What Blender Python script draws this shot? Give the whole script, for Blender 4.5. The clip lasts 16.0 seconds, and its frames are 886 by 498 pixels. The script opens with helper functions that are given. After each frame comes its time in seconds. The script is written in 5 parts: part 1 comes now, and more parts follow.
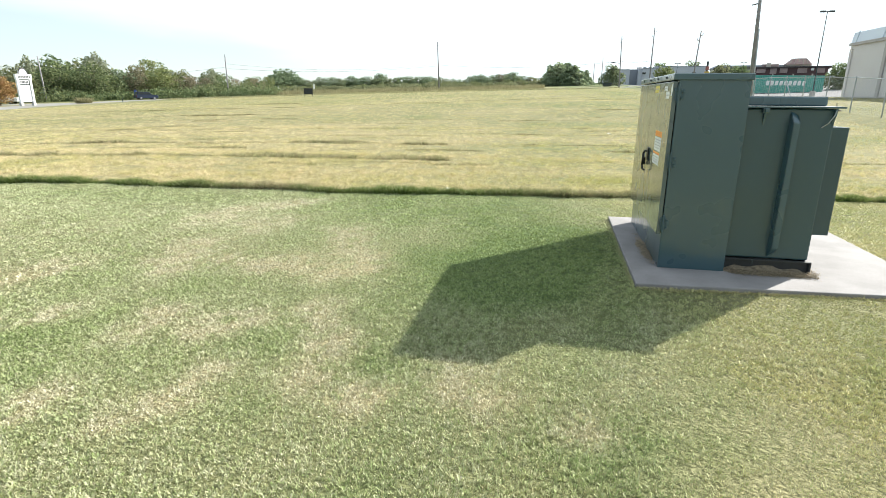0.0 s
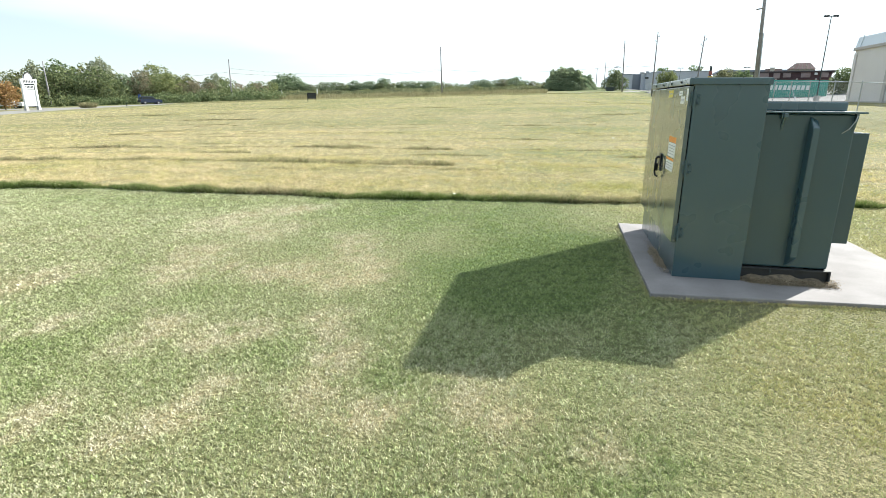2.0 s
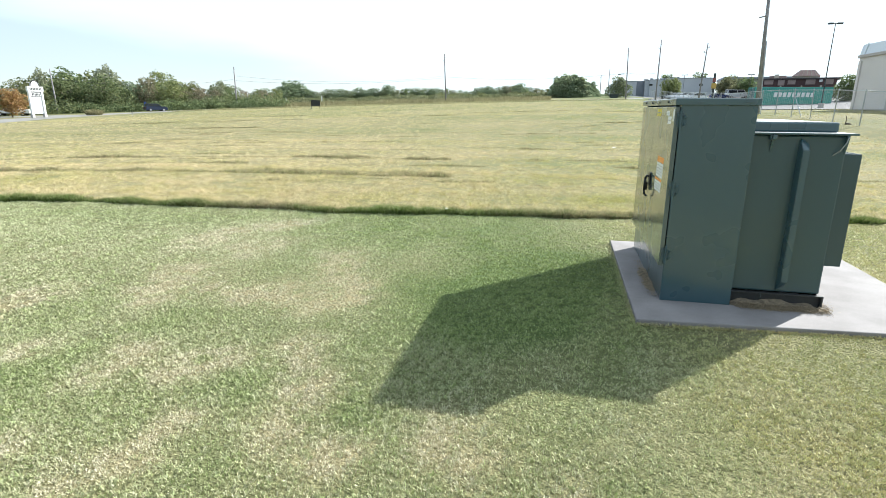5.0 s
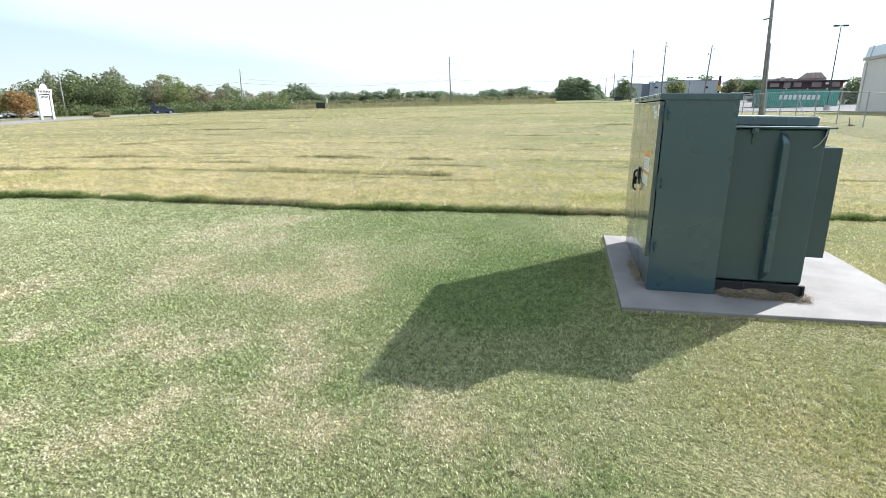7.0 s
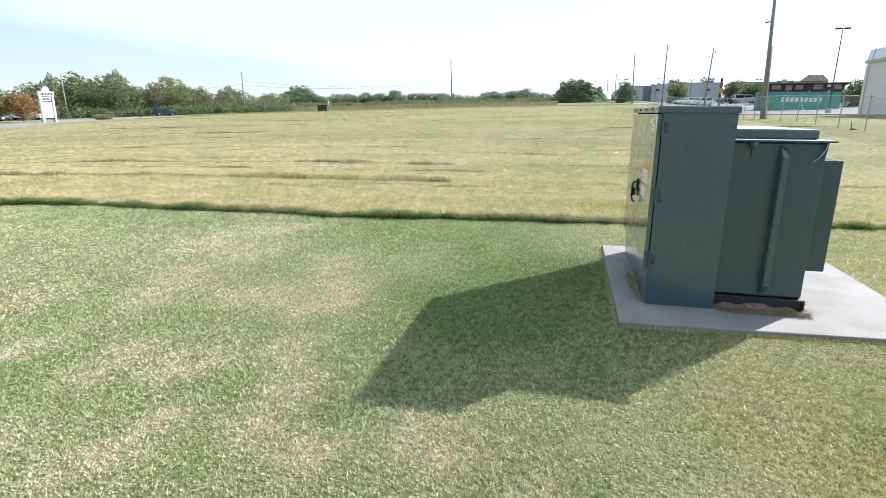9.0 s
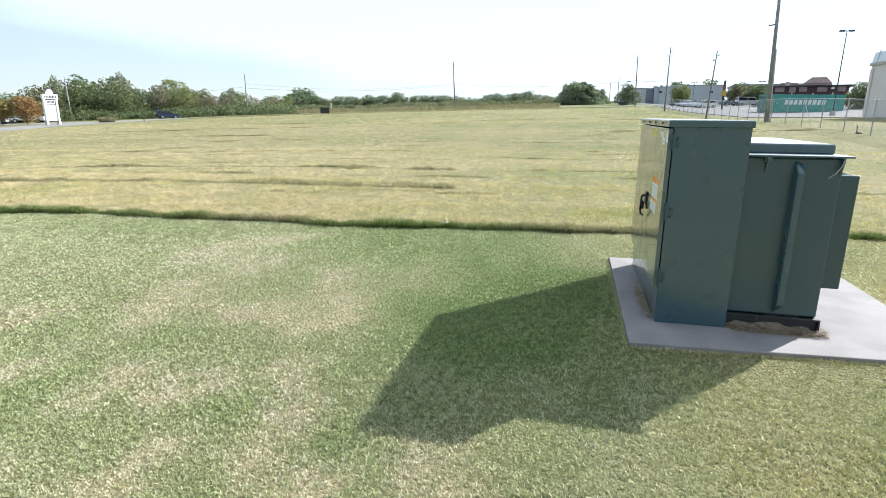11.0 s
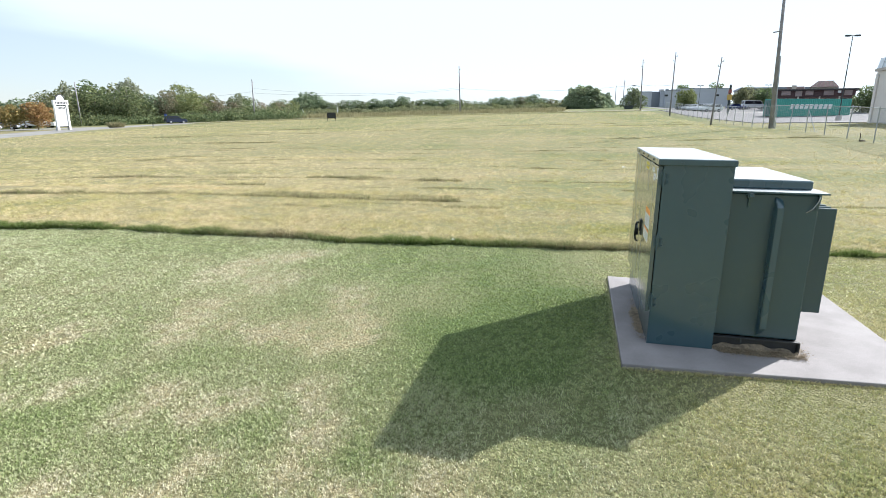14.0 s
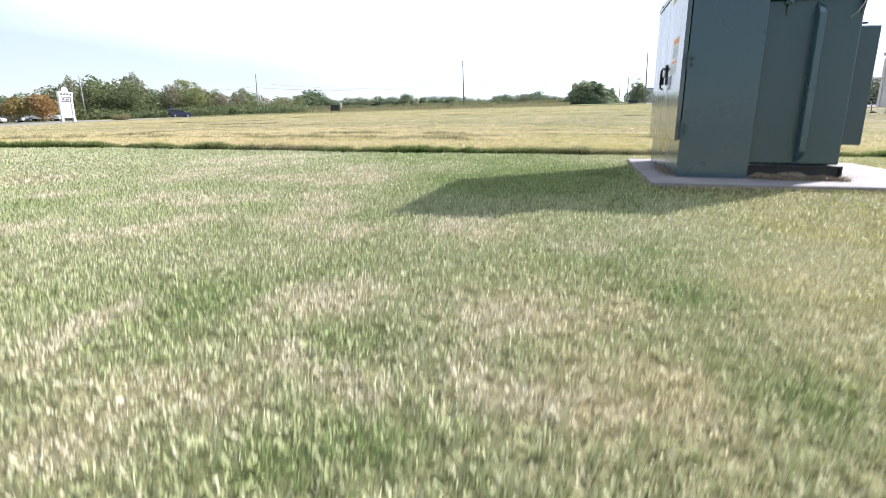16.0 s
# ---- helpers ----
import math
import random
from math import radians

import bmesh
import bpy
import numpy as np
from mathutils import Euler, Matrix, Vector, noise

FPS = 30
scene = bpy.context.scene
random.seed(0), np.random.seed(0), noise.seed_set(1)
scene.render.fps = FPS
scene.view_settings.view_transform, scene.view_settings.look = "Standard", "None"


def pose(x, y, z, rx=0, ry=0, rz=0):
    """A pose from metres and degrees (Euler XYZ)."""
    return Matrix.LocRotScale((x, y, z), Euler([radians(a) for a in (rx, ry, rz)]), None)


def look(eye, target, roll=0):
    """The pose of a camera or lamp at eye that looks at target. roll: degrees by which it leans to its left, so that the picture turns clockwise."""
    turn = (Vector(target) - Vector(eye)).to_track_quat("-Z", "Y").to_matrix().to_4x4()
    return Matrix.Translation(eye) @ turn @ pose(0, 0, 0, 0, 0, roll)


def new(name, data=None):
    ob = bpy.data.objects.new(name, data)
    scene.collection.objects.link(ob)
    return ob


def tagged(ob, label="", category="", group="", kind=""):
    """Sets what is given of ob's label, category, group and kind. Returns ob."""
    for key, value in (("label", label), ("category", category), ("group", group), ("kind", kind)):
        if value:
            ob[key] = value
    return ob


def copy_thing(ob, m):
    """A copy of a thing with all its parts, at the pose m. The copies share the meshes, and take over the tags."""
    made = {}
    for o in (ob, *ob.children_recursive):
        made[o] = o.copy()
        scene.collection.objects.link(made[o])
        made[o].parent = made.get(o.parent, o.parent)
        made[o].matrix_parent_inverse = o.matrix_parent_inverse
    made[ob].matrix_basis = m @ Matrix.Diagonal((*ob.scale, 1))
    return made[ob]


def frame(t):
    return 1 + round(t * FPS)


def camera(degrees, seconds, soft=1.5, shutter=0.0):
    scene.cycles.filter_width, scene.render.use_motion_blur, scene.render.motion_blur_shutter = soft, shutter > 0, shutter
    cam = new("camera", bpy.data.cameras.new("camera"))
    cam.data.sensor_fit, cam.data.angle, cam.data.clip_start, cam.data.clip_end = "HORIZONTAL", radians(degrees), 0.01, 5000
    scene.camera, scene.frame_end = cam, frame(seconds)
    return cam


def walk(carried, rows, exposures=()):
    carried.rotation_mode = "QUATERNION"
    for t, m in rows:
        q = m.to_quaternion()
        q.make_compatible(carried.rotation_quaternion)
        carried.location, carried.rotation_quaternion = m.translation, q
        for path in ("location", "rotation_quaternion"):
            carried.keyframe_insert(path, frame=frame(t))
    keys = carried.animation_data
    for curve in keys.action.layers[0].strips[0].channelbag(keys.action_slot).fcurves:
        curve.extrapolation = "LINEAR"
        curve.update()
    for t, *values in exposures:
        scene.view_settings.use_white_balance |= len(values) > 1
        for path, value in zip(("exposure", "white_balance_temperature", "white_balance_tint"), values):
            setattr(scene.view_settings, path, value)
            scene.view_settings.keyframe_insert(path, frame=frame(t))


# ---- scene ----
cam = camera(78.7, 16.0, soft=0.5, shutter=0.5)
PATH = [
    (0, (-0.954, -4.901, 1.53), (-1.34, -3.015, 0.985), 0.4),
    (0.5, (-0.967, -4.825, 1.511), (-1.354, -2.939, 0.971), 0.4),
    (1, (-1.008, -4.786, 1.499), (-1.397, -2.899, 0.963), 0.4),
    (1.5, (-1.037, -4.766, 1.5), (-1.428, -2.878, 0.969), 0.4),
    (2, (-1.033, -4.8, 1.533), (-1.429, -2.912, 1.003), 0.4),
    (2.5, (-0.987, -4.841, 1.557), (-1.386, -2.953, 1.032), 0.4),
    (3, (-0.96, -4.834, 1.596), (-1.363, -2.945, 1.076), 0.3),
    (3.5, (-0.954, -4.743, 1.626), (-1.357, -2.853, 1.111), 0.4),
    (4, (-0.959, -4.655, 1.682), (-1.365, -2.765, 1.169), 0.4),
    (6.5, (-0.723, -4.623, 1.57), (-1.149, -2.734, 1.07), 0.4),
    (7, (-0.735, -4.776, 1.58), (-1.166, -2.888, 1.081), 0.4),
    (7.5, (-0.75, -4.86, 1.608), (-1.183, -2.972, 1.11), 0.4),
    (8, (-0.743, -4.844, 1.616), (-1.178, -2.956, 1.122), 0.4),
    (8.5, (-0.703, -4.77, 1.645), (-1.139, -2.881, 1.152), 0.4),
    (11, (-0.754, -4.566, 1.757), (-1.2, -2.677, 1.271), 0.4),
    (11.5, (-0.825, -4.807, 1.834), (-1.275, -2.919, 1.351), 0.3),
    (12, (-0.809, -4.881, 1.901), (-1.262, -2.994, 1.418), 0.3),
    (12.5, (-0.768, -4.84, 1.937), (-1.223, -2.953, 1.456), 0.3),
    (13, (-0.75, -4.795, 1.994), (-1.208, -2.908, 1.514), 0.3),
    (13.5, (-0.727, -4.808, 2.074), (-1.188, -2.921, 1.597), 0.3),
    (14, (-0.701, -4.869, 2.054), (-1.167, -2.983, 1.578), 0.3),
    (14.5, (-0.679, -4.927, 1.838), (-1.147, -3.042, 1.36), 0.3),
    (15, (-0.664, -4.963, 1.479), (-1.134, -3.079, 0.998), 0.3),
    (15.5, (-0.728, -4.961, 1.029), (-1.201, -3.076, 0.556), 0.2),
    (16, (-0.784, -4.964, 0.550), (-1.262, -3.080, 0.078), 0.2),
]
walk(cam, [(t, look(eye, target, roll)) for t, eye, target, roll in PATH],
     [(0, 1.28, 6400, 6), (3.5, 1.25, 6200, 6), (7, 1.2, 6050, 8), (11, 1.16, 6000, 9), (14.5, 1.14, 6050, 12), (16, 1.25, 6050, 18)])

# ---- world, sun, exposure ----
SUN_WAY = Vector((-1.82, -2.0, -1.71)).normalized()
world = bpy.data.worlds.new("sky")
scene.world = world
world.use_nodes = True
wn, wl = world.node_tree.nodes, world.node_tree.links
sky = wn.new("ShaderNodeTexSky")
sky.sky_type = "NISHITA"
sky.sun_disc = False
sky.sun_elevation = math.asin(-SUN_WAY.z)
sky.sun_rotation = math.atan2(-SUN_WAY.x, -SUN_WAY.y)
sky.air_density, sky.dust_density, sky.ozone_density = 1.0, 0.2, 1.5
# a bank of thin bright cloud that thins out low in the west, away from the sun
wco = wn.new("ShaderNodeTexCoord")
wdot = wn.new("ShaderNodeVectorMath")
wdot.operation = "DOT_PRODUCT"
wdot.inputs[1].default_value = (-0.16 * SUN_WAY.x / 0.845, -0.16 * SUN_WAY.y / 0.845, 1.0)
wmap = wn.new("ShaderNodeMapping")
wmap.inputs["Scale"].default_value = (1.0, 1.0, 5.0)
wnoise = wn.new("ShaderNodeTexNoise")
wnoise.inputs["Scale"].default_value, wnoise.inputs["Detail"].default_value = 2.2, 5.0
wadd = wn.new("ShaderNodeMath")
wadd.operation = "MULTIPLY_ADD"
wadd.inputs[1].default_value = 0.09
wramp = wn.new("ShaderNodeMapRange")
wramp.interpolation_type = "SMOOTHSTEP"
wramp.inputs["From Min"].default_value, wramp.inputs["From Max"].default_value = 0.145, 0.195
wramp.inputs["To Min"].default_value, wramp.inputs["To Max"].default_value = 0.5, 0.86
wmix = wn.new("ShaderNodeMix")
wmix.data_type = "RGBA"
wmix.inputs["B"].default_value = (10.0, 11.1, 11.8, 1)
wl.new(wco.outputs["Generated"], wdot.inputs[0])
wl.new(wco.outputs["Generated"], wmap.inputs["Vector"])
wl.new(wmap.outputs["Vector"], wnoise.inputs["Vector"])
wl.new(wnoise.outputs["Fac"], wadd.inputs[0])
wl.new(wdot.outputs["Value"], wadd.inputs[2])
wl.new(wadd.outputs[0], wramp.inputs["Value"])
# the cloud thins out into clear blue on the side of the sky opposite the sun
wside, wfade, wmul = wn.new("ShaderNodeVectorMath"), wn.new("ShaderNodeMapRange"), wn.new("ShaderNodeMath")
wside.operation = "DOT_PRODUCT"
wside.inputs[1].default_value = (-SUN_WAY.x / 0.845, -SUN_WAY.y / 0.845, 0.25)
wfade.interpolation_type = "SMOOTHSTEP"
wfade.inputs["From Min"].default_value, wfade.inputs["From Max"].default_value = -0.75, 0.1
wfade.inputs["To Min"].default_value, wfade.inputs["To Max"].default_value = 0.2, 1.0
wmul.operation = "MULTIPLY"
wl.new(wco.outputs["Generated"], wside.inputs[0])
wl.new(wside.outputs["Value"], wfade.inputs["Value"])
wl.new(wramp.outputs["Result"], wmul.inputs[0])
wl.new(wfade.outputs["Result"], wmul.inputs[1])
wl.new(wmul.outputs[0], wmix.inputs["Factor"])
wl.new(sky.outputs["Color"], wmix.inputs["A"])
wl.new(wmix.outputs["Result"], wn["Background"].inputs["Color"])
wn["Background"].inputs["Strength"].default_value = 0.05
sun = new("sun", bpy.data.lights.new("sun", "SUN"))
sun.data.energy, sun.data.angle, sun.data.color = 5.0, radians(0.55), (1.0, 0.955, 0.88)
sun.matrix_world = look((40, 44, 40), Vector((40, 44, 40)) + SUN_WAY)


# ---- materials ----
def material(name, rough=0.7, metal=0.0, spec=0.5):
    m = bpy.data.materials.new(name)
    m.use_nodes = True
    b = m.node_tree.nodes["Principled BSDF"]
    b.inputs["Roughness"].default_value, b.inputs["Metallic"].default_value = rough, metal
    b.inputs["Specular IOR Level"].default_value = spec
    return m, m.node_tree.nodes, m.node_tree.links, b


def mottled(name, a, b, scale=6.0, rough=0.7, bump=0.2, fine=60.0, metal=0.0, spec=0.5, vary=0.0, bump_dist=0.01, space="Object"):
    """Two tones mixed by coarse and fine noise, with fine relief; vary shifts the value from object to object."""
    m, n, l, bs = material(name, rough, metal, spec)
    co = n.new("ShaderNodeTexCoord")
    n1, n2 = n.new("ShaderNodeTexNoise"), n.new("ShaderNodeTexNoise")
    n1.inputs["Scale"].default_value, n1.inputs["Detail"].default_value = scale, 6.0
    n2.inputs["Scale"].default_value, n2.inputs["Detail"].default_value = fine, 4.0
    add = n.new("ShaderNodeMath")
    add.operation = "MULTIPLY_ADD"
    add.inputs[1].default_value = 0.45
    r = n.new("ShaderNodeMapRange")
    r.inputs["From Min"].default_value, r.inputs["From Max"].default_value = 0.5, 0.95
    mix = n.new("ShaderNodeMix")
    mix.data_type = "RGBA"
    mix.inputs["A"].default_value, mix.inputs["B"].default_value = (*a, 1), (*b, 1)
    for t in (n1, n2):
        l.new(co.outputs[space], t.inputs["Vector"])
    l.new(n2.outputs["Fac"], add.inputs[0])
    l.new(n1.outputs["Fac"], add.inputs[2])
    l.new(add.outputs[0], r.inputs["Value"])
    l.new(r.outputs["Result"], mix.inputs["Factor"])
    out = mix.outputs["Result"]
    if vary:
        info, hsv, mr = n.new("ShaderNodeObjectInfo"), n.new("ShaderNodeHueSaturation"), n.new("ShaderNodeMapRange")
        mr.inputs["To Min"].default_value, mr.inputs["To Max"].default_value = 1 - vary, 1 + vary
        l.new(info.outputs["Random"], mr.inputs["Value"])
        l.new(mr.outputs["Result"], hsv.inputs["Value"])
        l.new(out, hsv.inputs["Color"])
        out = hsv.outputs["Color"]
    l.new(out, bs.inputs["Base Color"])
    if bump:
        bp = n.new("ShaderNodeBump")
        bp.inputs["Strength"].default_value, bp.inputs["Distance"].default_value = bump, bump_dist
        l.new(n2.outputs["Fac"], bp.inputs["Height"])
        l.new(bp.outputs["Normal"], bs.inputs["Normal"])
    return m


def plant(name, dark, light, through_=0.35, hue=0.03, rough=0.7, dry=None, level=0.0, ripe=None):
    """Leaves or blades: tone by island, light passing through; with dry a third tone by the mesh's own dryness.
    ripe is a second dry tone, yellower, that takes over east of the shaded patch.
    level turns the shading of curled blades towards that of the sward as a whole."""
    m, n, l, bs = material(name, rough, 0, 0.25)
    geo, ramp = n.new("ShaderNodeNewGeometry"), n.new("ShaderNodeMix")
    ramp.data_type = "RGBA"
    ramp.inputs["A"].default_value, ramp.inputs["B"].default_value = (*dark, 1), (*light, 1)
    l.new(geo.outputs["Random Per Island"], ramp.inputs["Factor"])
    col = ramp.outputs["Result"]
    if dry:
        at, mx, sh = n.new("ShaderNodeAttribute"), n.new("ShaderNodeMix"), n.new("ShaderNodeMath")
        at.attribute_name = "dryness"
        mx.data_type = "RGBA"
        two = n.new("ShaderNodeMix")
        two.data_type = "RGBA"
        two.inputs["A"].default_value, two.inputs["B"].default_value = (*dry[0], 1), (*dry[1], 1)
        tuft, part_ = n.new("ShaderNodeAttribute"), n.new("ShaderNodeMix")
        tuft.attribute_name = "tone"
        part_.inputs["Factor"].default_value = 0.3
        l.new(tuft.outputs["Fac"], part_.inputs["A"])
        l.new(geo.outputs["Random Per Island"], part_.inputs["B"])
        l.new(part_.outputs["Result"], ramp.inputs["Factor"])
        l.new(part_.outputs["Result"], two.inputs["Factor"])
        straw = two.outputs["Result"]
        if ripe:
            co, sep, wob, edge, both, far2 = (n.new("ShaderNode" + k) for k in ("TexCoord", "SeparateXYZ", "TexNoise", "Math", "Mix", "Mix"))
            wob.inputs["Scale"].default_value, wob.inputs["Detail"].default_value = 1.1, 4.0
            edge.operation, edge.use_clamp = "MULTIPLY_ADD", True
            edge.inputs[1].default_value = 2.6
            both.data_type = far2.data_type = "RGBA"
            far2.inputs["A"].default_value, far2.inputs["B"].default_value = (*ripe[0], 1), (*ripe[1], 1)
            reach = n.new("ShaderNodeMapRange")
            reach.inputs["From Min"].default_value, reach.inputs["From Max"].default_value = -2.0, 1.2
            reach.inputs["To Min"].default_value, reach.inputs["To Max"].default_value = -1.7, 0.0
            l.new(co.outputs["Object"], sep.inputs[0])
            l.new(co.outputs["Object"], wob.inputs["Vector"])
            l.new(sep.outputs["X"], reach.inputs["Value"])
            l.new(wob.outputs["Fac"], edge.inputs[0])
            l.new(reach.outputs["Result"], edge.inputs[2])
            l.new(part_.outputs["Result"], far2.inputs["Factor"])
            l.new(edge.outputs[0], both.inputs["Factor"])
            l.new(straw, both.inputs["A"])
            l.new(far2.outputs["Result"], both.inputs["B"])
            straw = both.outputs["Result"]
        l.new(straw, mx.inputs["B"])
        l.new(at.outputs["Fac"], mx.inputs["Factor"])
        l.new(col, mx.inputs["A"])
        col = mx.outputs["Result"]
    info, hsv, mr = n.new("ShaderNodeObjectInfo"), n.new("ShaderNodeHueSaturation"), n.new("ShaderNodeMapRange")
    mr.inputs["To Min"].default_value, mr.inputs["To Max"].default_value = 0.5 - hue, 0.5 + hue
    l.new(info.outputs["Random"], mr.inputs["Value"])
    l.new(mr.outputs["Result"], hsv.inputs["Hue"])
    l.new(col, hsv.inputs["Color"])
    tr, ms = n.new("ShaderNodeBsdfTranslucent"), n.new("ShaderNodeMixShader")
    ms.inputs[0].default_value = through_
    l.new(hsv.outputs["Color"], bs.inputs["Base Color"])
    l.new(hsv.outputs["Color"], tr.inputs["Color"])
    l.new(bs.outputs["BSDF"], ms.inputs[1])
    l.new(tr.outputs["BSDF"], ms.inputs[2])
    l.new(ms.outputs["Shader"], n["Material Output"].inputs["Surface"])
    if level:
        up, norm = n.new("ShaderNodeVectorMath"), n.new("ShaderNodeVectorMath")
        up.operation, norm.operation = "MULTIPLY_ADD", "NORMALIZE"
        up.inputs[1].default_value = (1 - level,) * 3
        up.inputs[2].default_value = (0, 0, level)
        l.new(geo.outputs["Normal"], up.inputs[0])
        l.new(up.outputs["Vector"], norm.inputs[0])
        l.new(norm.outputs["Vector"], bs.inputs["Normal"])
        l.new(norm.outputs["Vector"], tr.inputs["Normal"])
    return m


def paint(name, colour, rough=0.35, metal=0.0, dirt=0.12, bump=0.05, scale=3.0, coat=0.0):
    """Painted sheet metal: even colour with faint weathering and a little waviness."""
    m, n, l, bs = material(name, rough, metal, 0.5)
    bs.inputs["Coat Weight"].default_value, bs.inputs["Coat Roughness"].default_value = coat, min(0.12, rough * 0.4)
    co, n1, n2 = n.new("ShaderNodeTexCoord"), n.new("ShaderNodeTexNoise"), n.new("ShaderNodeTexNoise")
    n1.inputs["Scale"].default_value, n1.inputs["Detail"].default_value = scale, 2.5
    n2.inputs["Scale"].default_value, n2.inputs["Detail"].default_value = 220.0, 2.0
    mix, mr = n.new("ShaderNodeMix"), n.new("ShaderNodeMapRange")
    mix.data_type = "RGBA"
    mix.inputs["A"].default_value = (*[c * (1 - dirt) for c in colour], 1)
    mix.inputs["B"].default_value = (*[min(1, c * (1 + dirt) + 0.012 * dirt) for c in colour], 1)
    mr.inputs["From Min"].default_value, mr.inputs["From Max"].default_value = 0.3, 0.7
    mr.inputs["To Min"].default_value, mr.inputs["To Max"].default_value = max(0.03, rough - 0.03), rough + 0.05
    bp = n.new("ShaderNodeBump")
    bp.inputs["Strength"].default_value, bp.inputs["Distance"].default_value = bump, 0.004
    for t in (n1, n2):
        l.new(co.outputs["Object"], t.inputs["Vector"])
    grain = n.new("ShaderNodeMix")
    grain.inputs["Factor"].default_value = 0.55
    l.new(n1.outputs["Fac"], grain.inputs["A"])
    l.new(n2.outputs["Fac"], grain.inputs["B"])
    l.new(grain.outputs["Result"], mix.inputs["Factor"])
    l.new(n1.outputs["Fac"], mr.inputs["Value"])
    l.new(mr.outputs["Result"], bs.inputs["Roughness"])
    l.new(mix.outputs["Result"], bs.inputs["Base Color"])
    l.new(n1.outputs["Fac"], bp.inputs["Height"])
    l.new(bp.outputs["Normal"], bs.inputs["Normal"])
    return m


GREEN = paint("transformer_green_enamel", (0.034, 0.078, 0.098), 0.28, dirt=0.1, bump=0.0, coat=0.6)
# the same enamel with the shade of the tank's recess mixed into its colour
GREEN_SHADED = paint("shaded_green_enamel", (0.029, 0.066, 0.079), 0.32, dirt=0.1, bump=0.0, coat=0.35)
# pale green-grey for upward faces: the sky's glare is put into the colour
TOP_GLARE = mottled("top_glare_enamel", (0.3, 0.33, 0.33), (0.44, 0.46, 0.46), 2.5, 0.38, 0.0, 40.0)
GREEN_DOOR = paint("transformer_green_door_enamel", (0.065, 0.098, 0.105), 0.25, dirt=0.03, bump=0.004, coat=0.75)
GAP_BLACK = mottled("door_gap_black", (0.006, 0.006, 0.006), (0.012, 0.012, 0.012), 8, 0.95, 0.0, spec=0.1)
HINGE = paint("hinge_enamel", (0.045, 0.085, 0.1), 0.35)
SKID = mottled("black_skid_paint", (0.016, 0.018, 0.019), (0.032, 0.032, 0.033), 8, 0.6)
BLACK = paint("black_plastic", (0.012, 0.012, 0.013), 0.45)
STEEL = paint("galvanised_steel", (0.42, 0.43, 0.44), 0.42, 0.85)
BOLT = paint("dark_bolt", (0.05, 0.06, 0.06), 0.5, 0.6)
LABEL_WHITE = paint("label_white", (0.78, 0.78, 0.76), 0.45)
LABEL_ORANGE = paint("label_orange", (0.85, 0.3, 0.03), 0.45)
LABEL_YELLOW = paint("label_yellow", (0.7, 0.55, 0.03), 0.45)
LABEL_INK = paint("label_ink", (0.42, 0.4, 0.4), 0.6)
CONCRETE = mottled("pad_concrete", (0.183, 0.167, 0.166), (0.268, 0.249, 0.247), 3.0, 0.85, 0.25, 90.0)
ASPHALT = mottled("pale_asphalt", (0.17, 0.165, 0.155), (0.24, 0.23, 0.215), 0.2, 0.9, 0.1, 8.0)
LOT_ASPHALT = mottled("car_park_asphalt", (0.075, 0.071, 0.078), (0.11, 0.104, 0.113), 0.15, 0.9, 0.1, 6.0)
KERB = mottled("kerb_concrete", (0.42, 0.4, 0.38), (0.55, 0.53, 0.5), 0.5, 0.9, 0.1)
WOOD_POLE = mottled("weathered_pole_wood", (0.17, 0.16, 0.165), (0.3, 0.285, 0.29), 2.0, 0.85, 0.4, 25.0, vary=0.15)
BARK = mottled("bark", (0.07, 0.055, 0.04), (0.15, 0.12, 0.09), 3.0, 0.9, 0.4, 20.0)
CABLE = paint("cable_black", (0.03, 0.03, 0.03), 0.6)
TYRE = mottled("tyre_rubber", (0.015, 0.015, 0.015), (0.03, 0.03, 0.03), 8, 0.8)
RIM = paint("wheel_rim", (0.5, 0.5, 0.52), 0.3, 0.8)
GLASS_DARK = paint("car_glass", (0.02, 0.025, 0.03), 0.06)
LAMP_LENS = paint("lamp_lens", (0.75, 0.75, 0.75), 0.15)
TAIL_LENS = paint("tail_lens", (0.35, 0.02, 0.02), 0.2)


# ---- the lie of the land ----
def smooth(t):
    t = np.clip(t, 0, 1)
    return t * t * (3 - 2 * t)


def lie(x, y):
    """Ground height: a level lawn round the pad, the field rising gently away from it."""
    x, y = np.asarray(x, float), np.asarray(y, float)
    r = np.hypot(x, y)
    k = 1 / np.maximum(1, r / 260)
    return smooth((r - 9) / 26) * (0.03 * y * k + 0.024 * x * k - 0.35 - 0.95 * smooth((x - 14) / 16) * smooth((y - 48) / 44)
                                   - 0.3 * smooth((x - 8) / 5) * smooth((y - 38) / 16) * (1 - smooth((y - 80) / 30)))


def swell(x, y):
    """The turf stands a little higher where it meets the pad."""
    dx = np.maximum(np.maximum(-0.245 - x, x - 2.15), 0)
    dy = np.maximum(np.maximum(-0.45 - y, y - 2.13), 0)
    return 0.032 * np.exp(-np.hypot(dx, dy) / 0.16)


def edge_line(x):
    """Where the mown lawn ends and the rough field begins."""
    x = np.asarray(x, float)
    return 3.92 + 0.1 * x + 0.11 * np.sin(x * 0.62 + 0.6) + 0.05 * np.sin(x * 1.9) + 0.03 * np.maximum(0, x)


def lattice(ix, iy, seed):
    h = np.sin(ix * 127.1 + iy * 311.7 + seed * 74.7) * 43758.5453
    return h - np.floor(h)


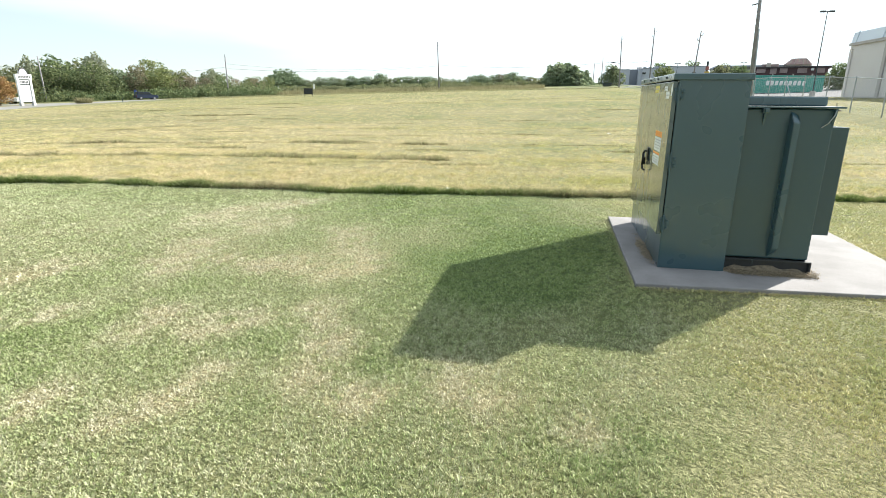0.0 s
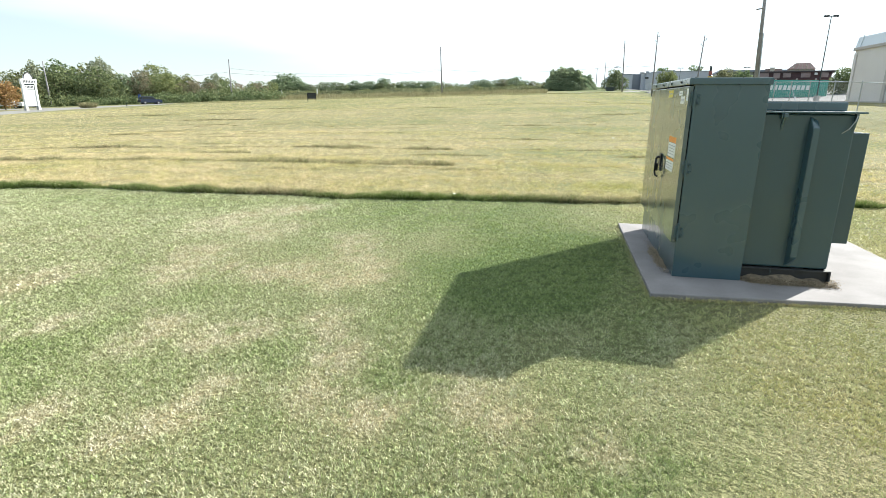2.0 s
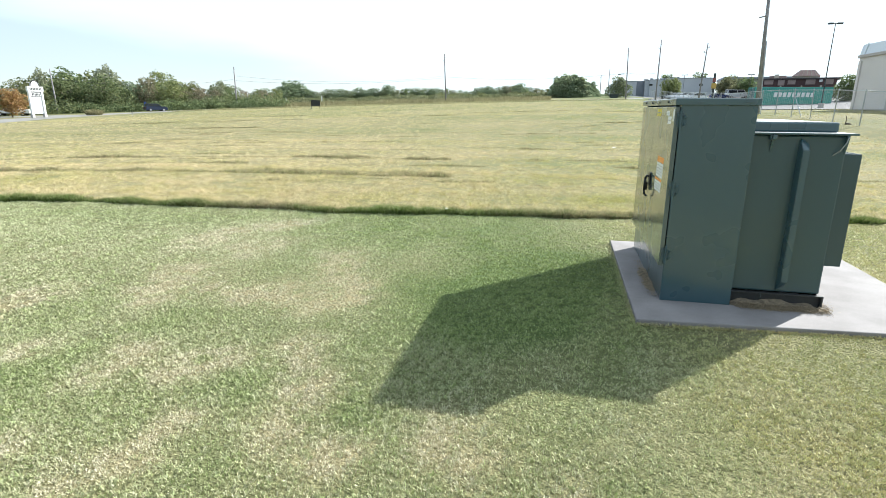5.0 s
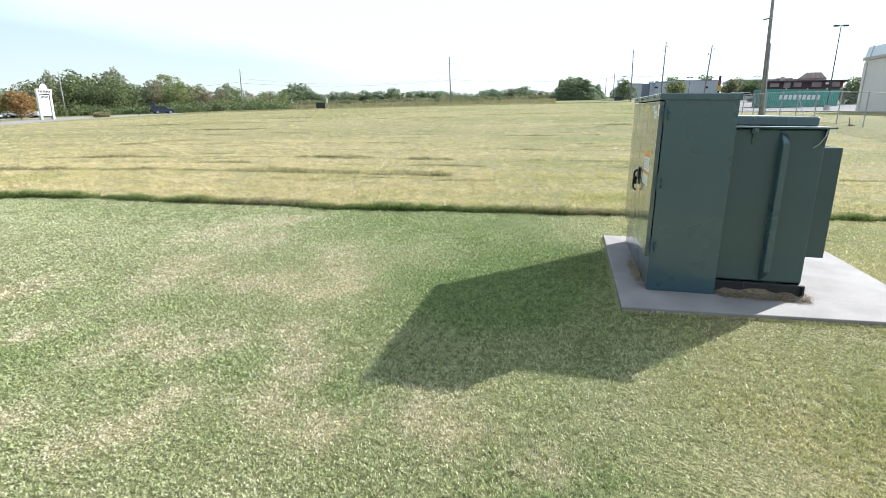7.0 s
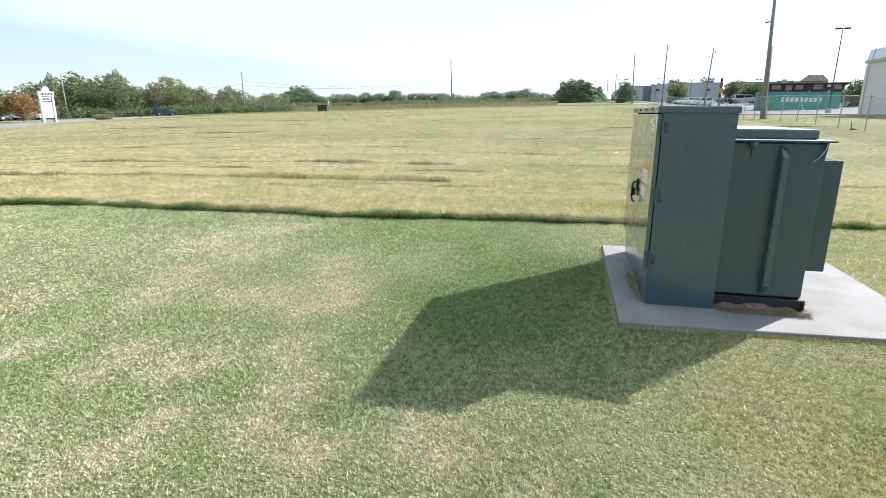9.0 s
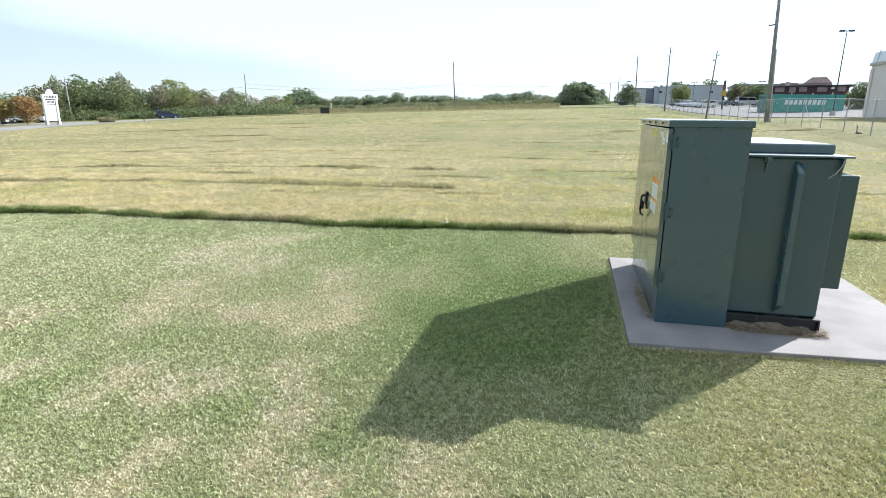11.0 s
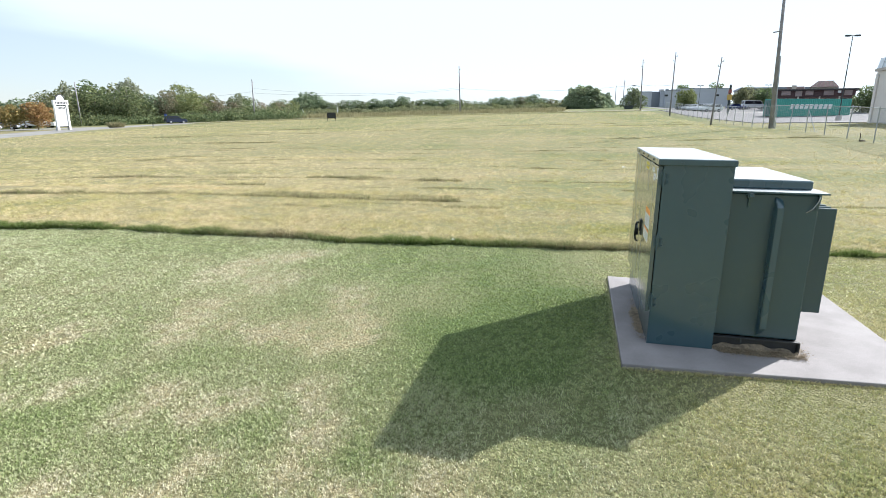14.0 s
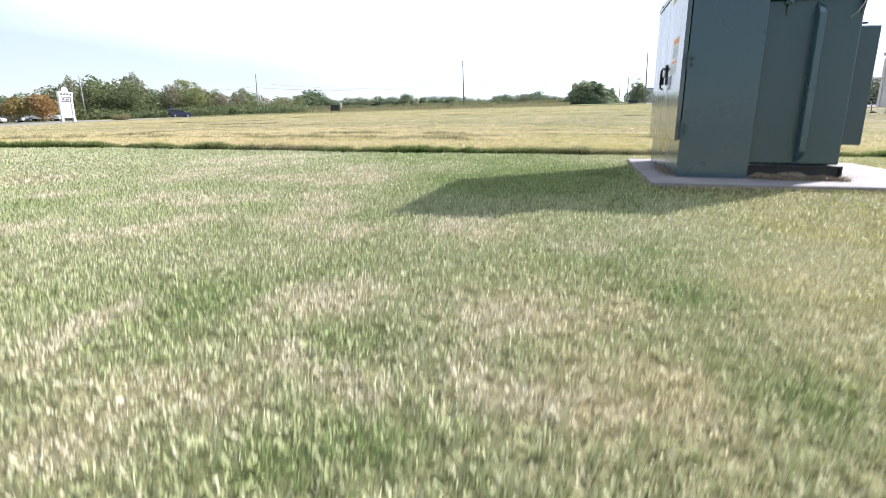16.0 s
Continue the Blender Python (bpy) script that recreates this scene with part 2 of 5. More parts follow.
def value_noise(x, y, seed=0):
    ix, iy = np.floor(x), np.floor(y)
    fx, fy = smooth(x - ix), smooth(y - iy)
    a, b = lattice(ix, iy, seed), lattice(ix + 1, iy, seed)
    c, d = lattice(ix, iy + 1, seed), lattice(ix + 1, iy + 1, seed)
    return (a * (1 - fx) + b * fx) * (1 - fy) + (c * (1 - fx) + d * fx) * fy


# lush patches in the lawn: x, y, radius, strength; those just west of the pad also deepen the cabinet's shadow in the
# colour
LUSH_AND_SHADE = [(-2.0, -2.13, 0.2, 0.3), (-2.65, -2.0, 0.2, 0.2), (-2.6, 2.2, 1.3, 0.25), (-0.95, 0.2, 0.95, 0.85), (-0.75, 1.3, 0.7, 0.5), (-1.5, -0.5, 0.6, 0.35), (-0.7, -2.75, 0.3, 0.4), (-4.4, -2.3, 0.25, 0.3),
        (-0.45, -3.2, 0.16, 0.6), (-0.3, -3.83, 0.14, 0.6), (-1.13, -4.16, 0.1, 0.5), (-1.24, -4.3, 0.08, 0.6), (-1.35, -3.78, 0.12, 0.4), (-1.95, -3.66, 0.2, 0.4), (-0.5, -2.56, 0.15, 0.45)]
# dead streaks: from x, y to x, y, radius
STREAKS = [(-3.98, -0.57, -3.47, -0.55, 0.2), (-3.44, -0.26, -2.84, -0.66, 0.2), (-3.6, -2.1, -3.76, -1.62, 0.15), (-3.25, -1.93, -3.05, -1.63, 0.17), (-2.19, -2.52, -2.46, -1.55, 0.14),
           (-5.4, -1.4, -5.4, -0.99, 0.2), (-4.64, -2.09, -4.47, -1.95, 0.16), (-2.78, -2.65, -2.85, -2.34, 0.11), (-3.56, -2.96, -3.48, -2.77, 0.11), (-2.96, -2.93, -2.83, -2.8, 0.11),
           (-1.46, -2.17, -1.21, -2.36, 0.14), (-0.8, -2.46, -0.62, -2.61, 0.11), (-5.27, 1.04, -5.17, 1.64, 0.24), (-4.49, 0.9, -4.3, 1.27, 0.22), (-4.84, 2.13, -4.61, 2.37, 0.26),
           (-1.92, -2.71, -1.91, -2.54, 0.09), (-3.29, 0.83, -2.65, -0.36, 0.22), (-4.72, 0.1, -4.38, -0.75, 0.2), (-2.57, -1.73, -2.6, -1.36, 0.12),
           (-1.62, -4.05, -1.47, -3.89, 0.08), (-1.05, -3.49, -0.63, -3.45, 0.11), (-1.13, -3.74, -0.84, -3.86, 0.09), (-1.66, -3.57, -1.45, -3.4, 0.1), (-0.76, -4.01, -0.52, -3.97, 0.08),
           (-1.96, -4.1, -2.1, -3.74, 0.08), (-1.33, -3.96, -1.15, -4.0, 0.05), (-1.62, -4.33, -1.52, -4.14, 0.08), (-0.74, -3.78, -0.56, -3.87, 0.07)]


def dryness(x, y):
    """0 lush, 1 straw."""
    u, v = 0.93 * x - 0.36 * y, 0.36 * x + 0.93 * y
    n = 0.25 * value_noise(x * 0.7, y * 0.9, 1) + 0.35 * value_noise(u * 2.6, v * 1.1, 2) + 0.25 * value_noise(x * 5.0, y * 5.0, 3) + 0.15 * value_noise(x * 12.0, y * 12.0, 4)
    d = 0.4 + 0.27 * smooth((x + 1.6) / 2.2) + 0.1 * smooth((-3.4 - x) / 2.0) + 0.14 * smooth((x - 1.8) / 0.8) + 0.58 * (n - 0.5) - 0.12 * smooth((y - 1.2) / 1.5)
    broken = 0.2 + 1.6 * smooth((0.65 * value_noise(x * 13.0, y * 8.0, 8) + 0.35 * value_noise(x * 31.0, y * 22.0, 11) - 0.25) / 0.5)
    for px, py, pr, k in LUSH_AND_SHADE:
        d = d - 0.75 * k * np.exp(-(((x - px) / pr) ** 2 + ((y - py) / pr) ** 2))
    dead = 0 * d
    wx, wy = x + 0.12 * (value_noise(x * 4, y * 4, 9) - 0.5), y + 0.2 * (value_noise(x * 3, y * 3, 10) - 0.5)
    for ax, ay, bx, by, r in STREAKS:
        t = np.clip(((wx - ax) * (bx - ax) + (wy - ay) * (by - ay)) / ((bx - ax) ** 2 + (by - ay) ** 2), 0, 1)
        dead = np.maximum(dead, np.exp(-((wx - ax - t * (bx - ax)) ** 2 + (wy - ay - t * (by - ay)) ** 2) / (1.22 * r) ** 2))
    return np.clip(d + 0.5 * broken * dead, 0, 1)


def field_dryness(x, y):
    c = y - 0.12 * x
    n = 0.6 * value_noise(x * 0.12, c * 0.6, 5) + 0.4 * value_noise(x * 0.9, y * 0.9, 6)
    return np.clip(0.74 + 0.9 * (n - 0.5) - 0.002 * np.maximum(0, y - 10) - 0.14 * smooth((x + 5) / 5), 0, 1)


def ground_material():
    m, n, l, bs = material("ground_turf", 0.95, 0, 0.1)
    at, co = n.new("ShaderNodeAttribute"), n.new("ShaderNodeTexCoord")
    at.attribute_name = "dryness"
    fine, mid = n.new("ShaderNodeTexNoise"), n.new("ShaderNodeTexNoise")
    fine.inputs["Scale"].default_value, fine.inputs["Detail"].default_value = 45.0, 5.0
    mid.inputs["Scale"].default_value, mid.inputs["Detail"].default_value = 0.9, 5.0
    green, straw, mix = n.new("ShaderNodeMix"), n.new("ShaderNodeMix"), n.new("ShaderNodeMix")
    for q, a, b in ((green, (0.02, 0.032, 0.01), (0.15, 0.2, 0.07)), (straw, (0.09, 0.074, 0.038), (0.4, 0.35, 0.2))):
        q.data_type = "RGBA"
        q.inputs["A"].default_value, q.inputs["B"].default_value = (*a, 1), (*b, 1)
        l.new(fine.outputs["Fac"], q.inputs["Factor"])
    mix.data_type = "RGBA"
    sc = n.new("ShaderNodeMath")
    sc.operation = "MULTIPLY_ADD"
    sc.inputs[1].default_value = 0.5
    sub = n.new("ShaderNodeMath")
    sub.inputs[1].default_value = -0.25
    # long streaks that follow the mower's strips
    along = n.new("ShaderNodeMapping")
    along.inputs["Rotation"].default_value = (0, 0, -0.12)
    along.inputs["Scale"].default_value = (0.12, 1.6, 1.0)
    l.new(co.outputs["Object"], along.inputs["Vector"])
    l.new(along.outputs["Vector"], mid.inputs["Vector"])
    l.new(co.outputs["Object"], fine.inputs["Vector"])
    l.new(mid.outputs["Fac"], sc.inputs[0])
    l.new(at.outputs["Fac"], sc.inputs[2])
    l.new(sc.outputs[0], sub.inputs[0])
    sub.use_clamp = True
    l.new(sub.outputs[0], mix.inputs["Factor"])
    l.new(green.outputs["Result"], mix.inputs["A"])
    l.new(straw.outputs["Result"], mix.inputs["B"])
    l.new(mix.outputs["Result"], bs.inputs["Base Color"])
    bp = n.new("ShaderNodeBump")
    bp.inputs["Strength"].default_value, bp.inputs["Distance"].default_value = 0.8, 0.03
    l.new(fine.outputs["Fac"], bp.inputs["Height"])
    l.new(bp.outputs["Normal"], bs.inputs["Normal"])
    return m


TURF = ground_material()
LAWN_BLADE = plant("lawn_blades", (0.18, 0.252, 0.08), (0.4, 0.48, 0.18), 0.33, 0.0, dry=((0.43, 0.37, 0.2), (0.84, 0.78, 0.61)), level=0.45, ripe=((0.405, 0.345, 0.13), (0.82, 0.725, 0.41)))
FIELD_BLADE = plant("field_grass_blades", (0.13, 0.15, 0.035), (0.6, 0.555, 0.155), 0.36, 0.0, dry=((0.29, 0.215, 0.1), (0.95, 0.81, 0.53)), level=0.2)
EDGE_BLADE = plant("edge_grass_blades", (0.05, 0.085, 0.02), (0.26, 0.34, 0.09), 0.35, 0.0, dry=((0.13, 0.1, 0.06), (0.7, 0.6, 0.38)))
STRAW = plant("dry_clippings", (0.15, 0.115, 0.07), (0.44, 0.36, 0.25), 0.15, 0.0)
LEAF = plant("tree_leaves", (0.06, 0.085, 0.04), (0.24, 0.27, 0.12), 0.4, 0.035)
LEAF_DARK = plant("dark_tree_leaves", (0.075, 0.11, 0.06), (0.27, 0.33, 0.19), 0.3, 0.015)
CEDAR = plant("dark_cedar_foliage", (0.1, 0.14, 0.085), (0.35, 0.42, 0.26), 0.42, 0.015)
# paler copy of the cedar foliage, with the stand's lit side in its colour
CEDAR_LIT = plant("lit_cedar_foliage", (0.16, 0.2, 0.12), (0.48, 0.54, 0.34), 0.45, 0.01)
LEAF_GREY = plant("grey_green_leaves", (0.08, 0.1, 0.055), (0.27, 0.295, 0.16), 0.4, 0.03)
LEAF_PALE = plant("pale_grey_leaves", (0.13, 0.16, 0.1), (0.36, 0.38, 0.25), 0.4, 0.02)
LEAF_BROWN = plant("brown_turning_leaves", (0.1, 0.085, 0.055), (0.3, 0.26, 0.17), 0.35, 0.02)
LEAF_ORANGE = plant("autumn_leaves", (0.2, 0.09, 0.045), (0.4, 0.25, 0.11), 0.3, 0.02)
LEAF_TURN = plant("turning_leaves", (0.14, 0.13, 0.05), (0.4, 0.25, 0.11), 0.3, 0.02)
LEAF_LIGHT = plant("light_green_leaves", (0.11, 0.135, 0.05), (0.27, 0.29, 0.12), 0.35, 0.01)
WEEDS = plant("roadside_weeds", (0.11, 0.11, 0.05), (0.38, 0.34, 0.19), 0.3, 0.0)


# ---- mesh helpers ----
def finish(name, bm, mat, parent=None, label="", smooth_=False):
    me = bpy.data.meshes.new(name)
    bm.to_mesh(me)
    bm.free()
    me.materials.append(mat)
    if smooth_:
        for p in me.polygons:
            p.use_smooth = True
    ob = new(name, me)
    ob.parent = parent
    return tagged(ob, label)


def part(name, bm, mat, parent, label="", smooth_=False):
    return finish(name, bm, mat, parent, label, smooth_)


def thing(name, at, label, category, group="", turn=0.0, kind=""):
    ob = new(name)
    ob.empty_display_size = 0.2
    ob.matrix_basis = pose(*at, 0, 0, turn)
    return tagged(ob, label, category, group, kind)


def box(bm, x0, x1, y0, y1, z0, z1, bevel=0.0):
    vs = [bm.verts.new((x, y, z)) for z in (z0, z1) for x, y in ((x0, y0), (x1, y0), (x1, y1), (x0, y1))]
    fs = [bm.faces.new([vs[i] for i in f]) for f in ((3, 2, 1, 0), (4, 5, 6, 7), (0, 1, 5, 4), (1, 2, 6, 5), (2, 3, 7, 6), (3, 0, 4, 7))]
    if bevel:
        bmesh.ops.bevel(bm, geom=list({e for f in fs for e in f.edges}), offset=bevel, segments=2, affect="EDGES", profile=0.5)
    return bm


def boxed(x0, x1, y0, y1, z0, z1, bevel=0.0):
    return box(bmesh.new(), x0, x1, y0, y1, z0, z1, bevel)


def tube(bm, p0, p1, r0, r1=None, seg=10, caps=True):
    """A tapered round bar."""
    r1 = r0 if r1 is None else r1
    p0, p1 = Vector(p0), Vector(p1)
    q = (p1 - p0).to_track_quat("Z", "Y").to_matrix()
    rings = []
    for p, r in ((p0, r0), (p1, r1)):
        rings.append([bm.verts.new(p + q @ Vector((r * math.cos(a), r * math.sin(a), 0))) for a in (2 * math.pi * i / seg for i in range(seg))])
    for i in range(seg):
        bm.faces.new((rings[0][i], rings[0][(i + 1) % seg], rings[1][(i + 1) % seg], rings[1][i]))
    if caps:
        bm.faces.new(rings[0][::-1])
        bm.faces.new(rings[1])
    return bm


def bar(bm, pts, r, seg=6):
    for a, b in zip(pts, pts[1:]):
        tube(bm, a, b, r, r, seg)
    return bm


def prism(bm, outline, y0, y1, bevel=0.0):
    """An outline in x and z, drawn out along y."""
    a = [bm.verts.new((x, y0, z)) for x, z in outline]
    b = [bm.verts.new((x, y1, z)) for x, z in outline]
    n = len(outline)
    fs = [bm.faces.new(a), bm.faces.new(b[::-1])] + [bm.faces.new((a[(i + 1) % n], a[i], b[i], b[(i + 1) % n])) for i in range(n)]
    if bevel:
        bmesh.ops.bevel(bm, geom=list({e for f in fs for e in f.edges}), offset=bevel, segments=2, affect="EDGES", profile=0.5)
    bmesh.ops.recalc_face_normals(bm, faces=bm.faces)
    return bm


def mesh_of(name, verts, corners, mat, extra=None, sides=3, tone=None):
    """A large mesh of triangles or quads from arrays."""
    me = bpy.data.meshes.new(name)
    n = len(corners) // sides
    me.vertices.add(len(verts))
    me.vertices.foreach_set("co", np.ascontiguousarray(verts, dtype=np.float32).ravel())
    me.loops.add(len(corners))
    me.loops.foreach_set("vertex_index", np.ascontiguousarray(corners, dtype=np.int32))
    me.polygons.add(n)
    me.polygons.foreach_set("loop_start", np.arange(n, dtype=np.int32) * sides)
    if extra is not None:
        at = me.attributes.new("dryness", "FLOAT", "POINT")
        at.data.foreach_set("value", np.ascontiguousarray(extra, dtype=np.float32))
    if tone is not None:
        at = me.attributes.new("tone", "FLOAT", "POINT")
        at.data.foreach_set("value", np.ascontiguousarray(tone, dtype=np.float32))
    me.update(calc_edges=True)
    me.materials.append(mat)
    return new(name, me)


RNG = np.random.default_rng(7)


def blades(name, x, y, z, height, width, lean, mat, dry, tone=None):
    """One thin bent blade for each place; tone is shared by the blades of a tuft."""
    n = len(x)
    a, b = RNG.uniform(0, 2 * np.pi, n), RNG.uniform(0, 2 * np.pi, n)
    h = height * RNG.uniform(0.55, 1.25, n)
    w = width * RNG.uniform(0.6, 1.4, n) * 0.5
    le = lean * RNG.uniform(0.2, 1.3, n) * h
    base = np.stack([x, y, z], 1)
    side = np.stack([np.cos(a) * w, np.sin(a) * w, np.zeros(n)], 1)
    tip = base + np.stack([np.cos(b) * le, np.sin(b) * le, h], 1)
    v = np.stack([base - side, base + side, tip], 1).reshape(-1, 3)
    tone = RNG.uniform(0, 1, n) if tone is None else tone
    return mesh_of(name, v, np.arange(3 * n), mat, np.repeat(np.clip(dry, 0, 1), 3), 3, np.repeat(np.clip(tone, 0, 1), 3))


def sprigs(name, x, y, z, height, width, lean, mat, dry, tone):
    """Short cut blades leaning all ways; most are broadest at the cut end, the rest drawn out to a point."""
    n = len(x)
    b = RNG.uniform(0, 2 * np.pi, n)
    h = height * RNG.uniform(0.6, 1.3, n)
    w = width * RNG.uniform(0.6, 1.35, n) * 0.5
    le = lean * RNG.uniform(0.3, 1.4, n) * h
    out = np.stack([np.cos(b), np.sin(b), np.zeros(n)], 1)
    twist = b + RNG.normal(0, 0.6, n)
    side = np.stack([-np.sin(twist), np.cos(twist), RNG.uniform(-0.35, 0.35, n)], 1) * w[:, None]
    base = np.stack([x, y, z], 1)
    tip = base + out * le[:, None] + np.array([0, 0, 1.0]) * h[:, None]
    cut = (RNG.uniform(0, 1, n) < 0.65)[:, None]
    v = np.stack([np.where(cut, base, base - side), np.where(cut, tip - side, base + side), np.where(cut, tip + side, tip)], 1).reshape(-1, 3)
    return mesh_of(name, v, np.arange(3 * n), mat, np.repeat(np.clip(dry, 0, 1), 3), 3, np.repeat(np.clip(tone, 0, 1), 3))


# ---- ground, grass ----
def spread(a, b, step, far, grow=1.13):
    mid = list(np.arange(a, b + step / 2, step))
    lo, hi, s = [], [], step
    u, v = mid[0], mid[-1]
    while v < far:
        s *= grow
        u, v = u - s, v + s
        lo.append(u)
        hi.append(v)
    return np.array(lo[::-1] + mid + hi)


def build_ground():
    gx, gy = spread(-12, 5, 0.15, 2600), spread(-5, 5, 0.15, 2600)
    X, Y = np.meshgrid(gx, gy)
    rough = smooth((Y - edge_line(np.clip(X, -40, 40))) / 0.25)
    Z = lie(X, Y) + 0.045 * rough + 0.012 * (value_noise(X * 1.1, Y * 1.1, 21) - 0.5) * (1 - rough)
    Z = Z + swell(X, Y)
    D = dryness(X, Y) * (1 - rough) + field_dryness(X, Y) * rough
    nx, ny = len(gx), len(gy)
    i = (np.arange(ny - 1)[:, None] * nx + np.arange(nx - 1)[None, :]).ravel()
    ob = mesh_of("ground", np.stack([X, Y, Z], 2).reshape(-1, 3), np.stack([i, i + 1, i + 1 + nx, i + nx], 1).ravel(), TURF, D.ravel(), 4)
    for p in ob.data.polygons:
        p.use_smooth = True
    tagged(ob, "mown lawn running out into a wide pale hay field", "ground", kind="structure")


build_ground()
PAD = (-0.245, 2.15, -0.5, 2.13, 0.07)


def off_pad(x, y, gap=0.0):
    return ~((x > PAD[0] - gap) & (x < PAD[1] + gap) & (y > PAD[2] + 0.07 * (x - PAD[0]) - gap) & (y < PAD[3] + gap))


def build_lawn():
    def zone(n, per, x0, x1, y0, y1, h, w, r, lean, vary, keep=None, contrast=1.0, pits=0.0):
        """n tufts of per leaves each, every tuft of one tone, with bare pits between; the rim frays out over half a metre."""
        x, y = RNG.uniform(x0, x1, n), RNG.uniform(y0, y1, n)
        rim = np.minimum(np.minimum(x - x0, x1 - x), np.minimum(y - y0, y1 - y))
        ok = off_pad(x, y) & (y < edge_line(x) + 0.05) & (rim > RNG.uniform(0, 0.5, n))
        if keep:
            ok &= keep(x, y)
        if pits:
            ok &= value_noise(x * pits, y * pits, 91) + 0.35 * value_noise(x * 2.3 * pits, y * 2.3 * pits, 92) > RNG.uniform(0.3, 0.62, n)
        x, y = x[ok], y[ok]
        d = np.clip(dryness(x, y) + RNG.normal(0, vary, len(x)), 0, 1)
        tone = 0.57 + contrast * (1 + 0.6 * smooth((x + 1.8) / 1.5)) * (RNG.uniform(0, 1, len(x)) ** 0.75 - 0.57)
        # clumps as wide as a thumb, deepest in the dry grass to the east
        clump = 0.6 * value_noise(x * 24, y * 24, 93) + 0.4 * value_noise(x * 55, y * 55, 94) - 0.5
        tone = np.clip(tone + contrast * (0.45 + 0.6 * smooth((x + 1.8) / 1.5)) * clump, 0, 1)
        tone = tone * (0.68 + 0.32 * smooth(d / 0.25)) + 0.3 * smooth((y + 0.5) / 3.0)
        hh = h * (1.1 - 0.2 * d) * RNG.uniform(0.35, 1.65, len(x)) * (0.7 + 0.3 * tone)
        x, y, d, hh, tone = (np.repeat(q, per) for q in (x, y, d, hh, tone))
        x, y = x + RNG.normal(0, r, len(x)), y + RNG.normal(0, r, len(x))
        ok = off_pad(x, y)
        x, y, d, hh, tone = x[ok], y[ok], d[ok], hh[ok], tone[ok]
        ob = sprigs("lawn_grass", x, y, lie(x, y) + swell(x, y) - 0.006, hh, w, lean, LAWN_BLADE, d + RNG.normal(0, 0.08, len(x)), tone)
        tagged(ob, "short mown bermuda lawn, green with straw-coloured patches", "grass", kind="stuff")

    # thickest round the middle, thinning out to both sides
    fan = lambda x, y: RNG.uniform(0, 1, len(x)) < 0.3 + 0.7 * smooth((2.3 + 1.15 * (y + 4.1) - np.abs(x + 0.8)) / 1.2 + 0.2)
    zone(300000, 4, -4.9, 3.1, -5.2, -1.9, 0.0145, 0.0048, 0.004, 0.9, 0.2, fan, 0.9, 36.0)
    zone(120000, 4, -5.3, 3.1, -2.4, -0.7, 0.015, 0.0064, 0.005, 0.9, 0.14, None, 0.85, 28.0)
    zone(135000, 4, -8.6, 4.2, -1.2, 1.5, 0.0155, 0.0078, 0.006, 0.95, 0.1, lambda x, y: x > -7.6 - 0.8 * y, 0.7, 21.0)
    zone(150000, 3, -13.6, 5.6, 0.9, 5.2, 0.0165, 0.0115, 0.01, 1.1, 0.07, None, 0.5, 12.0)
    zone(20000, 4, -13.6, -4.6, -4.4, 1.5, 0.02, 0.015, 0.012, 1.2, 0.2, lambda x, y: (x < -4.9) | (y < -3.4), 0.5)
    zone(30000, 3, -15, 8, -13, -4.0, 0.02, 0.014, 0.014, 1.2, 0.24, lambda x, y: (y < -5.2) | (x < -3) | (x > 1.2))
    zone(46000, 3, 2.0, 6.4, -3.2, 5.2, 0.018, 0.0105, 0.009, 1.1, 0.14, None, 0.7, 14.0)
    zone(8000, 3, 6, 9.5, -5, 5.2, 0.022, 0.018, 0.014, 1.2, 0.3)
    zone(12000, 3, -24, -12.8, -12, 3.5, 0.03, 0.024, 0.024, 1.2, 0.3)
    # short dry grass that lies against the pad's rim
    n = 5200
    s = RNG.uniform(0, 1, n)
    side = RNG.integers(0, 4, n)
    o = np.abs(RNG.normal(0, 0.014, n)) + 0.004
    x = np.where(side == 0, PAD[0] - o, np.where(side == 1, PAD[1] + o, PAD[0] + s * (PAD[1] - PAD[0])))
    y = np.where(side == 2, PAD[2] + 0.07 * s * (PAD[1] - PAD[0]) - o, np.where(side == 3, PAD[3] + o, PAD[2] + s * (PAD[3] - PAD[2])))
    ob = blades("rim_grass", x, y, 0.018 + RNG.uniform(0, 0.02, n), 0.022, 0.008, 1.3, LAWN_BLADE, dryness(x, y) + 0.35)
    tagged(ob, "short dry grass along the rim of the concrete pad", "grass", kind="stuff")


